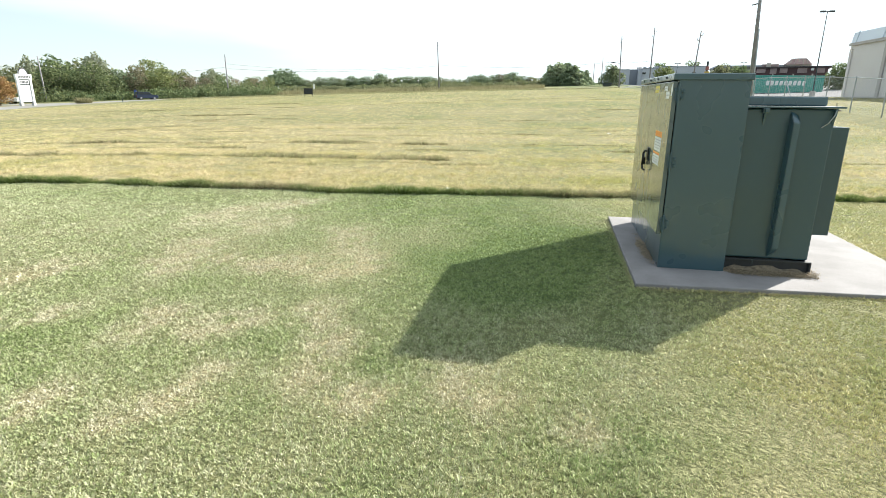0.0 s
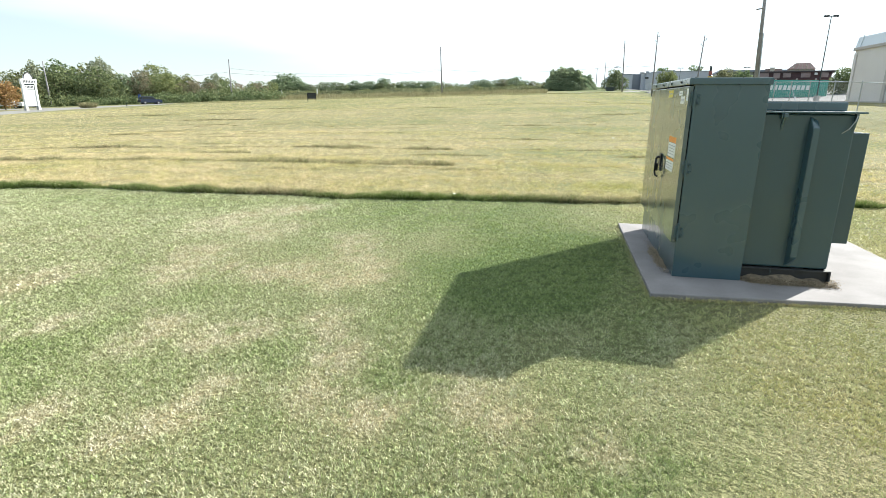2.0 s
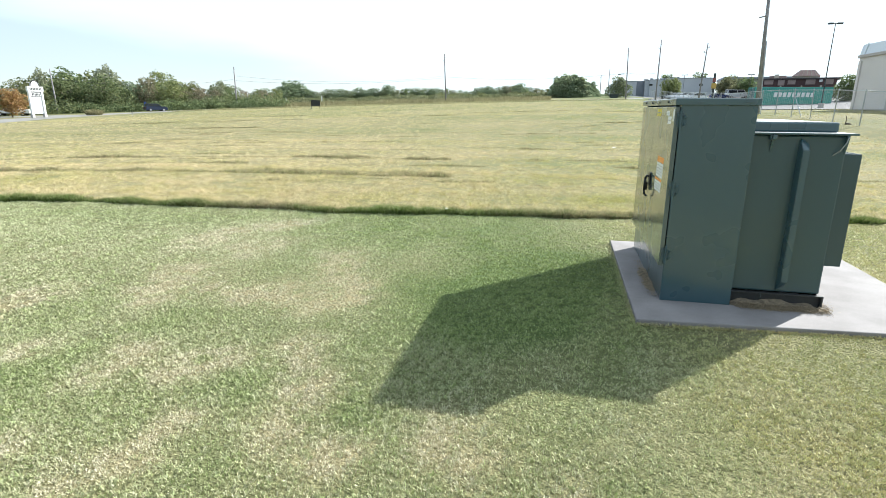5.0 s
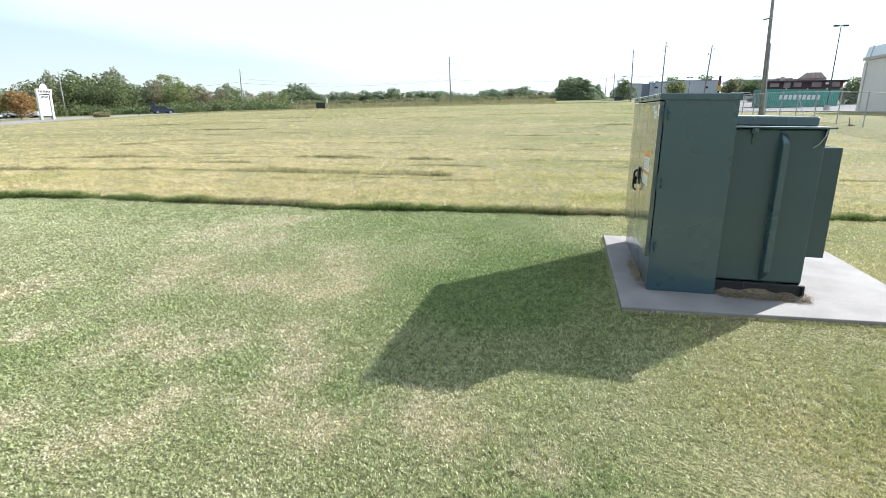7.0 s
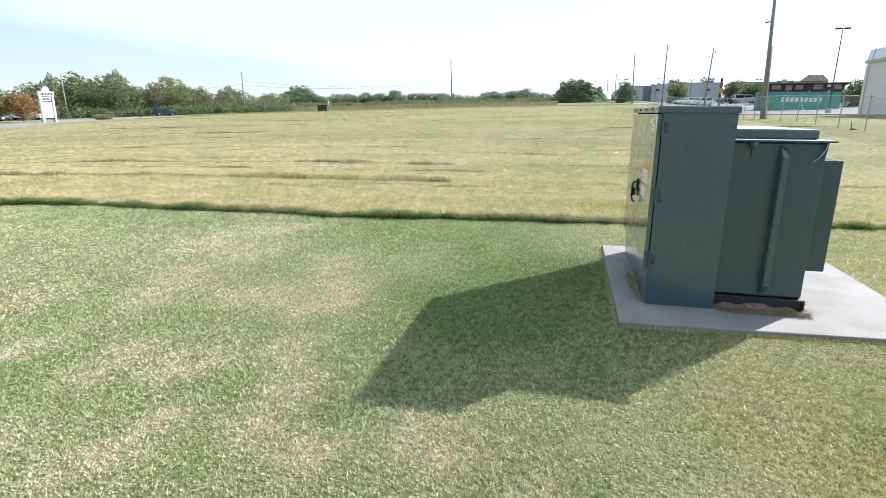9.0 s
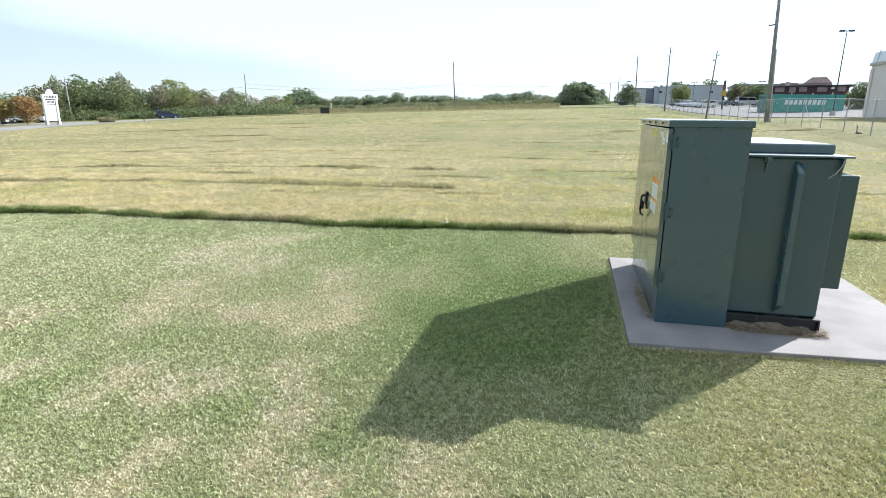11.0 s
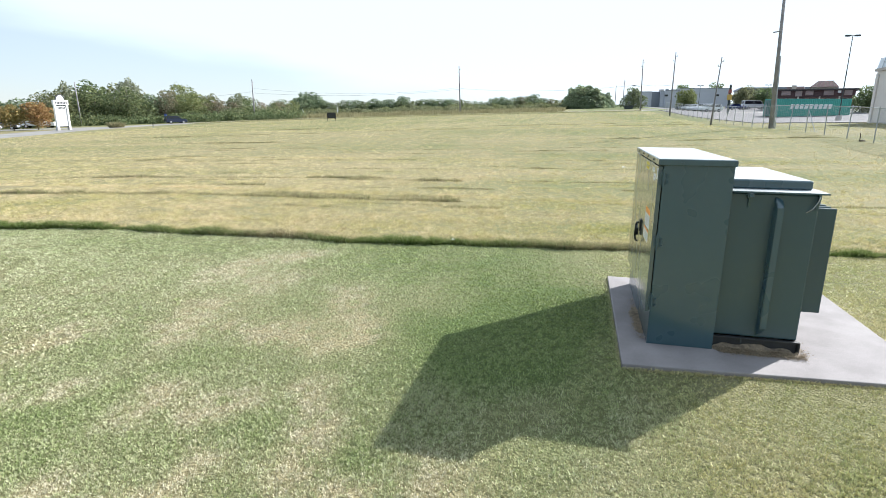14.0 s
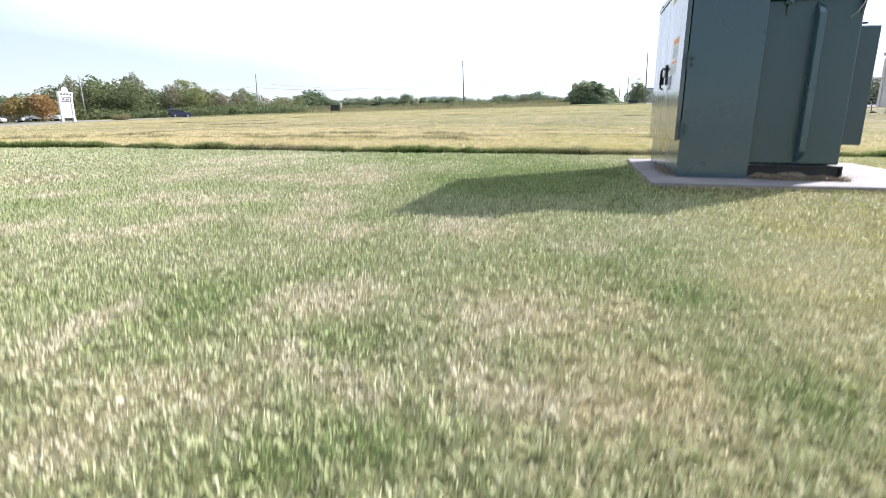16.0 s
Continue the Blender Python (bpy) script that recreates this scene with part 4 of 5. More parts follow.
MODELS = [
    make_tree("broadleaf_tree", "full leafy broadleaf tree beside the road", "tree", 10, 4.6, 3300, 0.28, LEAF, 11, 0.06, 26, uneven=0.22),
    make_tree("broadleaf_tree", "tall loose-crowned broadleaf tree beside the road", "tree", 10, 4.0, 2500, 0.28, LEAF_GREY, 12, 0.10, 24, uneven=0.18),
    make_tree("broadleaf_tree", "dark dense broadleaf tree beside the road", "tree", 10, 4.8, 3300, 0.28, LEAF_DARK, 13, 0.12, 20, uneven=0.25),
    make_tree("broadleaf_tree", "bushy olive-green tree beside the road", "tree", 10, 5.4, 3400, 0.28, LEAF, 14, 0.02, 26, uneven=0.22),
    make_tree("broadleaf_tree", "light yellow-green tree beside the road", "tree", 10, 4.8, 3000, 0.27, LEAF_LIGHT, 15, 0.02, 14),
    make_tree("broadleaf_tree", "airy pale grey-green tree with thin top branches", "tree", 10, 3.4, 2100, 0.24, LEAF_PALE, 16, 0.08, 22, uneven=0.12),
    make_tree("broadleaf_tree", "half-bare brownish tree beside the road", "tree", 10, 5.0, 2900, 0.24, LEAF_BROWN, 17, 0.05, 24, uneven=0.16),
]


class Wood:
    """Sets the models once each, then copies."""

    def __init__(self, models):
        self.models, self.used = models, set()

    def set(self, k, x, y, s, turn, sz=None):
        ob = self.models[k]
        m = plant_tree(ob, x, y, s, turn, sz)
        if k in self.used:
            return copy_thing(ob, m)
        self.used.add(k)
        ob.matrix_basis = m
        return ob


wood = Wood(MODELS)
rnd = random.Random(5)
SKYLINE_AZ = [-66, -52, -51.3, -50.4, -49.7, -48.8, -48.1, -47.7, -46.5, -45.6, -43.9, -43.2, -42.6, -41.9, -41.2, -40.5, -39.5, -37.6, -35.6, -34.9, -33.9, -33, -31.9, -29]
SKYLINE_H = [6.5, 6.8, 7.3, 6.4, 5.4, 5.7, 7.6, 8.8, 9.6, 8.8, 8.1, 8.6, 8.3, 6.7, 6.2, 6.5, 6.0, 6.2, 5.7, 4.5, 5.8, 5.3, 4.2, 4.2]
az = -66.0
while az < -29.0:
    h = (1.1 if az < -49.2 else 1.4) * float(np.interp(az, SKYLINE_AZ, SKYLINE_H))
    for d, k in ((137, 0.78), (149, 1.0)):
        x, y = polar(az + rnd.uniform(-0.5, 0.5), d + rnd.uniform(-4, 6))
        kinds = (2, 2, 0) if az < -49.4 else (1, 0, 3) if az < -47.9 else (0, 0, 3, 1) if az < -41.7 else (2, 2, 2) if az < -40.2 else (6, 6, 4, 3) if az < -35 else (1, 3, 0, 6)
        hh = h * k * rnd.uniform(0.93, 1.06)
        wood.set(rnd.choice(kinds), x, y, max(hh / 10, 0.55) * rnd.uniform(1.0, 1.4), rnd.uniform(0, 6.28), hh / 10)
    az += 1.0
for a, d, k, h in ((-43.2, 141, 5, 9.9), (-42.7, 143, 5, 9.0), (-43.7, 144, 5, 9.0), (-47.8, 143, 5, 9.3), (-33.9, 139, 5, 6.3), (-28.9, 140, 4, 4.7), (-40.9, 140, 2, 7.9), (-40.2, 142, 2, 7.8), (-38.2, 138, 4, 4.9)):
    x, y = polar(a, d)
    wood.set(k, x, y, h / 10 * 0.9, 2.0 * a, h / 10)
# a line of distant trees behind the weeds, with taller ones here and there
FAR_AZ = [-30.8, -30, -29, -28.2, -27.6, -26.9, -26.2, -22, -19.8, -18.7, -18.1, -17.5, -14.6, -12.8, -12, -10.5, -9.7, -8.3, -7.1, -6.1, -4.9, -4, -2]
FAR_H = [5.8, 5.7, 4, 5.5, 8.2, 6, 4.2, 4.8, 4.2, 4.4, 6.3, 4.4, 4.9, 3.6, 4.7, 3.3, 2.2, 4.2, 3.7, 5, 5.2, 3.9, 3.2]
az = -30.5
while az < 1.5:
    d = 218 + 22 * rnd.random()
    x, y = polar(az, d)
    hh = 1.5 * float(np.interp(az, FAR_AZ, FAR_H)) * d / 225 * rnd.uniform(0.85, 1.08)
    wood.set(rnd.choice((2, 2, 2, 1, 0)), x, y, hh / 10 * rnd.uniform(0.95, 1.5), rnd.uniform(0, 6.28), hh / 10)
    az += 0.42 + 0.3 * rnd.random()
for a, d, k, h in ((-27.6, 224, 2, 10.4), (-27.2, 226, 2, 9.4), (-18.15, 226, 2, 8.3), (-5.9, 230, 6, 6.6), (-4.8, 228, 2, 6.6), (-8.0, 228, 2, 5.6)):
    x, y = polar(a, d)
    wood.set(k, x, y, h / 10 * 0.8, a, h / 10)
# stand of cedars beyond the end of the field
CEDARS = [make_tree("cedar_tree", "dense dark green upright cedar in a stand", "tree", 8, 2.0, 5000, 0.17, CEDAR, 31, 0.0, 34, group="cedar stand", upright=2.2, cone=True),
          make_tree("cedar_tree", "dense green upright cedar in a stand", "tree", 8, 2.1, 5000, 0.17, CEDAR_LIT, 32, 0.0, 34, group="cedar stand", upright=2.2, cone=True)]
cedars = Wood(CEDARS)
for i in range(26):
    f = i / 25
    x, y = polar(-1.1 + 3.7 * f + rnd.uniform(-0.1, 0.1), 164 + rnd.uniform(0, 6) + 4 * (i % 2))
    s = (0.66 + 0.34 * math.sin(math.pi * min(1, f * 1.15 + 0.1)) ** 0.6) * rnd.uniform(0.84, 1.08)
    # the paler, lit-coloured cedars stand mostly to the west
    cedars.set(1 if i < 11 and i % 3 != 1 or i in (14, 17, 18, 22) else 0, x, y, 1.5 * s, rnd.uniform(0, 6), s * rnd.uniform(0.98, 1.12))
# trees round the shops
ROUND = make_tree("round_tree", "small round clipped light green tree in the car park", "tree", 5, 3.0, 3600, 0.2, LEAF_LIGHT, 41, 0.2, 14)
x, y = polar(9.6, 147)
ROUND.matrix_basis = plant_tree(ROUND, x, y, 0.95, 0.4, 1.0)
shade = Wood([make_tree("shade_tree", "spreading dark green tree by the shops", "tree", 6, 3.8, 3600, 0.24, LEAF, 42, 0.15, 15),
              make_tree("shade_tree", "spreading grey-green tree by the shops", "tree", 6, 3.6, 3000, 0.24, LEAF_GREY, 43, 0.15, 14)])
for i, (a, d, s) in enumerate(((4.95, 150, 0.84), (14.3, 176, 1.15), (15.9, 178, 0.85), (15.0, 182, 1.0), (23.2, 122, 0.85), (17.4, 175, 0.7), (9.2, 238, 1.5), (12.1, 238, 1.6))):
    x, y = polar(a, d)
    shade.set(1 if i == 0 else i % 2, x, y, s, a, s)
ORANGE = Wood([make_tree("autumn_tree", "small ornamental tree with orange autumn leaves", "tree", 5, 2.5, 2600, 0.19, LEAF_ORANGE, 51, 0.36, 18),
               make_tree("autumn_tree", "small ornamental tree turning from green to orange", "tree", 5, 2.5, 2600, 0.19, LEAF_TURN, 52, 0.36, 18)])
for i, (a, d, s) in enumerate(((-50.05, 112, 0.95), (-51.7, 112, 0.88), (-53.6, 112, 1.0), (-55.5, 110, 1.0))):
    x, y = polar(a, d)
    ORANGE.set(0 if i in (0, 3) else 1, x, y, 1.0 * s, a, 0.92 * s)


def weeds(name, n, a0, a1, d0, d1, h, w, mat, label, bias=1.0):
    az_ = np.radians(RNG.uniform(a0, a1, n))
    d = d0 + (d1 - d0) * RNG.uniform(0, 1, n) ** bias
    x, y = EYE0[0] + d * np.sin(az_), EYE0[1] + d * np.cos(az_)
    clump = value_noise(x * 0.35, y * 0.35, 61)
    ob = blades(name, x, y, lie(x, y), h * (0.45 + 1.0 * clump), w, 0.5, mat, np.full(n, 0.5))
    tagged(ob, label, "weeds", kind="stuff")


n = 16000
x = RNG.uniform(-70, 11, n)
y = np.interp(x, (-76, -66, -44, 0, 45), (80, 99, 112, 119, 121)) - 4.4 - 3.5 * RNG.uniform(0, 1, n) ** 1.5 - 2.2 * smooth((-44 - x) / 18)
ob = blades("verge_grass", x, y, lie(x, y), 0.32 - 0.1 * smooth((x + 8) / 8), 0.09, 0.5, EDGE_BLADE, np.full(n, 0.6))
tagged(ob, "uncut yellow grass along the near verge of the road", "weeds", kind="stuff")
weeds("roadside_weeds", 30000, -32, -1.5, 130, 160, 0.7, 0.13, WEEDS, "tall dry brown weeds beyond the road")
def brush(n, a0, a1, d0, d1, h, leaves, size, mat, label):
    """A belt of low bushes run together."""
    rng = np.random.default_rng(n + leaves)
    lobes = []
    for i in range(n):
        x_, y_ = polar(a0 + (a1 - a0) * (i + rng.uniform(0, 1)) / n, rng.uniform(d0, d1))
        r_ = h * rng.uniform(0.35, 0.75)
        lobes.append((np.array([x_, y_, float(lie(x_, y_)) + r_ * 0.5]), np.array([r_ * 1.5, r_ * 1.5, r_])))
    v = leaf_cloud(lobes, leaves, size, rng, 0.35)
    tagged(mesh_of("roadside_brush", v, np.arange(len(v)), mat, None, 4), label, "brush", kind="stuff")


brush(90, -66, -28, 127, 138, 3.0, 24000, 0.22, LEAF, "low green brush at the foot of the trees")
brush(60, -46, -28, 125, 134, 2.0, 12000, 0.2, LEAF, "low grey-green brush at the foot of the trees")
brush(90, -30, 0, 165, 200, 1.7, 16000, 0.25, LEAF_GREY, "low grey-green brush beyond the weeds")
brush(60, -30, 3, 180, 212, 2.0, 16000, 0.25, LEAF, "low green brush beyond the weeds")

# ornamental grass clump by the road
x, y = polar(-44.4, 106)
n = 1600
a, r = RNG.uniform(0, 2 * np.pi, n), 1.05 * np.sqrt(RNG.uniform(0, 1, n))
gx, gy = r * np.cos(a) * 1.0, r * np.sin(a)
ob = blades("ornamental_grass", gx, gy, np.zeros(n), 0.85, 0.06, 0.9, WEEDS, np.ones(n))
ob.matrix_basis = Matrix.Translation(on_ground(x, y))
tagged(ob, "clump of straw-coloured ornamental grass by the road", "grass clump")


# ---- roads and car park ----
def strip(name, pts, width, mat, label, category, lift=0.06, lanes=4):
    """A road that follows the ground, drawn along a smooth line."""
    fine = []
    P = [Vector((*p, 0)) for p in pts]
    P = [2 * P[0] - P[1]] + P + [2 * P[-1] - P[-2]]
    for i in range(1, len(P) - 2):
        for k in range(10):
            t = k / 10
            fine.append(0.5 * (2 * P[i] + (P[i + 1] - P[i - 1]) * t + (2 * P[i - 1] - 5 * P[i] + 4 * P[i + 1] - P[i + 2]) * t * t + (3 * P[i] - P[i - 1] - 3 * P[i + 1] + P[i + 2]) * t ** 3))
    fine.append(P[-2])
    bm = bmesh.new()
    rows = []
    for i, p in enumerate(fine):
        d = (fine[min(i + 1, len(fine) - 1)] - fine[max(i - 1, 0)]).normalized()
        s = Vector((-d.y, d.x, 0))
        row = []
        for k in (j / lanes - 0.5 for j in range(lanes + 1)):
            q = p + s * width * k
            row.append(bm.verts.new((q.x, q.y, float(lie(q.x, q.y)) + lift)))
        rows.append(row)
    for a, b in zip(rows, rows[1:]):
        for i in range(lanes):
            bm.faces.new((a[i], b[i], b[i + 1], a[i + 1]))
    bmesh.ops.recalc_face_normals(bm, faces=bm.faces)
    low = bmesh.ops.extrude_face_region(bm, geom=bm.faces[:])
    for v in low["geom"]:
        if isinstance(v, bmesh.types.BMVert):
            v.co.z -= 0.25
    bmesh.ops.recalc_face_normals(bm, faces=bm.faces)
    ob = finish(name, bm, mat)
    return tagged(ob, label, category, kind="structure")


strip("road", [(-52, 0), (-60, 22), (-68, 45), (-75, 62), (-76, 80), (-66, 99), (-44, 112), (0, 119), (45, 121), (160, 122)], 8.0, ASPHALT, "pale worn asphalt road beyond the field", "road")
strip("road_side", [(-80, 72), (-100, 66), (-140, 52)], 7.0, ASPHALT, "pale asphalt side road past the sign", "road", 0.05)
strip("car_park", [(40.6, 60.5), (39.2, 80), (38.4, 116)], 48.0, LOT_ASPHALT, "pale asphalt car park behind the fence", "car park", 0.1, 14)
strip("car_park", [(52, 126), (52, 180)], 76.0, LOT_ASPHALT, "wide pale asphalt car park before the shops", "car park", 0.08, 14)


# ---- poles, lines, lamps ----
def utility_pole(x, y, height, r, lean=(0, 0), label="weathered wooden utility pole", riser=False, arm=False):
    t = thing("utility_pole", on_ground(x, y), label, "utility pole", "utility poles")
    bm = bmesh.new()
    tip = (lean[0] * height, lean[1] * height, height)
    tube(bm, (0, 0, -0.4), tip, r, r * 0.55, 12)
    part("shaft", bm, WOOD_POLE, t, smooth_=True)
    at = lambda k: (tip[0] * k, tip[1] * k, tip[2] * k)
    for k, s in ((0.93, 1), (0.86, -1)):
        p = Vector(at(k))
        bm = bmesh.new()
        bar(bm, [p, p + Vector((s * (r + 0.12), 0, 0.04)), p + Vector((s * (r + 0.14), 0, 0.2))], 0.035, 6)
        part("insulator", bm, STEEL, t)
    if riser:
        bm = bmesh.new()
        a, b = Vector(at(0.0)), Vector(at(0.42))
        bar(bm, [a + Vector((r + 0.03, -0.05, 0)), b + Vector((r * 0.8, -0.05, 0))], 0.06, 8)
        part("conduit", bm, STEEL, t)
        p = Vector(at(0.56))
        bm = bmesh.new()
        bar(bm, [p, p + Vector((-0.55, -0.1, -0.12))], 0.05, 6)
        part("bracket", bm, WOOD_POLE, t)
    return t


utility_pole(14.24, 45.0, 13.3, 0.165, (-0.036, 0), "large weathered wooden utility pole with a metal conduit beside the fence", True)
utility_pole(11.8, 55.0, 6.45, 0.085, (0.052, 0), "slim weathered wooden pole leaning by the fence")
utility_pole(12.55, 87.0, 9.35, 0.12, (0.0, 0))
lamp_pole = utility_pole(11.1, 117.0, 10.1, 0.14, (-0.03, 0), "weathered wooden utility pole with a street light arm")
bm = bmesh.new()
bar(bm, [(-0.2, 0, 4.7), (-1.0, 0, 4.95), (-1.35, 0, 4.97)], 0.04, 6)
part("light_arm", bm, STEEL, lamp_pole)
part("lamp_head", boxed(-1.95, -1.3, -0.14, 0.14, 4.88, 5.04, 0.05), BOLT, lamp_pole)
utility_pole(12.8, 194.7, 8.6, 0.16)
utility_pole(12.4, 234.8, 7.7, 0.17)
xm, ym = polar(-12.1, 140)
utility_pole(xm, ym, 11.3, 0.19, (-0.04, 0))
xl_, yl_ = polar(-32.6, 134)
utility_pole(xl_, yl_, 8.8, 0.17, (-0.0, 0))
xk, yk = polar(-47.0, 128)
utility_pole(xk, yk, 8.2, 0.16, (-0.03, 0))


def cable(a, b, sag, r=0.016):
    a, b = Vector(a), Vector(b)
    bm = bmesh.new()
    bar(bm, [a.lerp(b, i / 14) + Vector((0, 0, -sag * 4 * (i / 14) * (1 - i / 14))) for i in range(15)], r, 4)
    bmesh.ops.remove_doubles(bm, verts=bm.verts[:], dist=r * 0.6)
    ob = finish("overhead_cable", bm, CABLE)
    tagged(ob, "thin black overhead cable strung between poles", "cable", "overhead cables")


def top(x, y, h):
    return x, y, float(lie(x, y)) + h


cable(top(xk, yk, 6.4), top(xl_, yl_, 6.2), 1.2)
cable(top(xl_, yl_, 5.9), top(xm - 0.3, ym, 5.8), 1.0)
cable(top(xl_, yl_, 6.9), top(xm - 0.3, ym, 6.2), 1.3, 0.012)
cable(top(xm, ym, 6.0), top(11.0, 117.0, 5.2), 0.9)
cable(top(11.0, 117.0, 5.2), top(12.5, 87.0, 4.6), 0.2)


def street_lamp(x, y, h, foot=True):
    t = thing("parking_lamp", on_ground(x, y), "tall dark twin-headed parking lot lamp on a concrete foot", "lamp post")
    if foot:
        bm = bmesh.new()
        tube(bm, (0, 0, -0.3), (0, 0, 0.75), 0.36, 0.34, 16)
        part("foot", bm, KERB, t, "pale concrete foot")
    bm = bmesh.new()
    tube(bm, (0, 0, 0.7), (0, 0, h), 0.075, 0.04, 10)
    part("pole", bm, BOLT, t)
    part("arm", boxed(-0.3, 0.3, -0.04, 0.04, h - 0.04, h + 0.04, 0.01), BOLT, t)
    for s in (-1, 1):
        part("lamp_head", boxed(s * 0.52 - 0.3, s * 0.52 + 0.3, -0.18, 0.18, h - 0.08, h + 0.12, 0.05), BOLT, t)
    return t


street_lamp(31.6, 77.2, 10.4)
for a, d, h in ((16.11, 175, 6.0), (9.97, 190, 6.0), (10.66, 180, 6.5)):
    x, y = polar(a, d)
    street_lamp(x, y, h, False)


# ---- chain-link fence ----
def wire_material():
    m, n, l, bs = material("chain_link_wire", 0.5, 0.7)
    bs.inputs["Base Color"].default_value = (0.5, 0.5, 0.5, 1)
    co = n.new("ShaderNodeTexCoord")
    sep = n.new("ShaderNodeSeparateXYZ")
    l.new(co.outputs["Object"], sep.inputs[0])
    masks = []
    for sign in (1, -1):
        c = n.new("ShaderNodeMath")
        c.operation = "MULTIPLY_ADD"
        c.inputs[1].default_value = sign
        l.new(sep.outputs["Y"], c.inputs[0])
        l.new(sep.outputs["Z"], c.inputs[2])
        s = n.new("ShaderNodeMath")
        s.operation = "PINGPONG"
        s.inputs[1].default_value = 0.04
        l.new(c.outputs[0], s.inputs[0])
        g = n.new("ShaderNodeMath")
        g.operation = "LESS_THAN"
        g.inputs[1].default_value = 0.0032
        l.new(s.outputs[0], g.inputs[0])
        masks.append(g)
    mx = n.new("ShaderNodeMath")
    mx.operation = "MAXIMUM"
    l.new(masks[0].outputs[0], mx.inputs[0])
    l.new(masks[1].outputs[0], mx.inputs[1])
    l.new(mx.outputs[0], bs.inputs["Alpha"])
    return m


WIRE = wire_material()


def build_fence():
    t = thing("chain_link_fence", (0, 0, 0), "grey galvanised chain-link fence along the field's edge", "fence")
    x, step, h = 14.05, 3.05, 1.83
    ys = [9.8 + step * i for i in range(32)]
    for i, y in enumerate(ys):
        z = float(lie(x, y))
        bm = bmesh.new()
        lean = 0.05 * math.sin(i * 2.1)
        tube(bm, (x, y, z - 0.2), (x + lean, y, z + h), 0.03, 0.03, 8)
        tube(bm, (x + lean, y, z + h), (x + lean, y, z + h + 0.05), 0.036, 0.018, 8)
        part("post", bm, STEEL, t)
        if i + 1 < len(ys):
            y2 = ys[i + 1]
            z2 = float(lie(x, y2))
            lean2 = 0.05 * math.sin((i + 1) * 2.1)
            bm = bmesh.new()
            tube(bm, (x + lean, y, z + h - 0.03), (x + lean2, y2, z2 + h - 0.03), 0.022, 0.022, 6)
            part("top_rail", bm, STEEL, t)
            bm = bmesh.new()
            o = x + 0.04
            bm.faces.new([bm.verts.new(p) for p in ((o, y, z + 0.03), (o, y2, z2 + 0.03), (o + lean2, y2, z2 + h - 0.04), (o + lean, y, z + h - 0.04))])
            part("wire_mesh", bm, WIRE, t)
    # a braced post part way along
    y = ys[9]
    z = float(lie(x, y))
    bm = bmesh.new()
    tube(bm, (x, y, z + h - 0.3), (x + 0.0, y - 1.6, z + 0.1), 0.025, 0.025, 6)
    part("brace", bm, STEEL, t)


build_fence()


# ---- buildings ----
TAN = mottled("tan_stucco", (0.66, 0.61, 0.6), (0.72, 0.675, 0.66), 0.4, 0.9, 0.15, 12.0)
TAN_TRIM = mottled("tan_trim", (0.44, 0.4, 0.385), (0.5, 0.46, 0.44), 0.6, 0.8, 0.1)
METAL_ROOF = paint("pale_metal_roof", (0.62, 0.66, 0.72), 0.4, 0.2, 0.08, 0.1, 0.6)
STORE_BLUE = mottled("blue_grey_block", (0.46, 0.465, 0.53), (0.54, 0.545, 0.6), 0.15, 0.9, 0.1, 4.0)
STORE_DARK = mottled("slate_block", (0.22, 0.235, 0.28), (0.27, 0.285, 0.32), 0.15, 0.9, 0.1, 4.0)
MAROON = mottled("maroon_cladding", (0.075, 0.042, 0.044), (0.12, 0.066, 0.066), 0.3, 0.8, 0.1, 5.0)
BROWN = mottled("brown_brick", (0.17, 0.1, 0.09), (0.25, 0.155, 0.135), 0.4, 0.9, 0.2, 9.0)
BROWN_PANEL = mottled("brown_panel", (0.26, 0.19, 0.18), (0.36, 0.28, 0.265), 0.5, 0.85, 0.1, 6.0)
DARK_TRIM = mottled("dark_roof_trim", (0.05, 0.04, 0.042), (0.08, 0.065, 0.065), 0.5, 0.8, 0.1, 6.0)
CREAM = mottled("cream_stucco", (0.5, 0.45, 0.38), (0.6, 0.54, 0.46), 0.3, 0.9, 0.1, 6.0)
RED_ROOF = mottled("red_roof_tiles", (0.46, 0.3, 0.29), (0.6, 0.43, 0.41), 0.8, 0.8, 0.3, 9.0)
WINDOW = paint("window_glass", (0.03, 0.035, 0.04), 0.08)


def tan_building():
    x0, y1 = 26.9, 58.6
    z = float(lie(x0, 50)) - 0.1
    t = thing("tan_hall", (x0, y1, z), "large tan stucco hall with a pale metal roof", "building")
    L, Wd, h = 44.0, 30.0, 5.15
    part("wall", boxed(0, Wd, -L, 0, -1.5, h, 0.02), TAN, t)
    for i in range(7):
        y = -0.35 - i * 6.1
        part("pilaster", boxed(-0.12, -0.003, y - 0.22, y + 0.22, -1.2, h - 0.35), TAN_TRIM if i % 2 else TAN, t)
    part("eave", boxed(-0.16, Wd + 0.16, -L - 0.16, 0.16, h - 0.08, h + 0.2, 0.03), TAN_TRIM, t)
    bm = bmesh.new()
    o = [(-0.06, h + 0.2), (0.12, h + 1.15), (Wd - 0.12, h + 1.15), (Wd + 0.06, h + 0.2)]
    prism(bm, o, -L - 0.05, 0.05)
    roof = part("roof", bm, METAL_ROOF, t)
    for i in range(9):
        y = -0.9 - i * 4.6
        bm = bmesh.new()
        bar(bm, [(-0.07, y, h + 0.2), (0.11, y, h + 1.17), (0.11, y, h + 1.27)], 0.06, 6)
        part("seam", bm, METAL_ROOF, roof)
    part("plinth", boxed(-0.05, -0.003, -L, -0.0, -1.2, 0.3), TAN_TRIM, t)


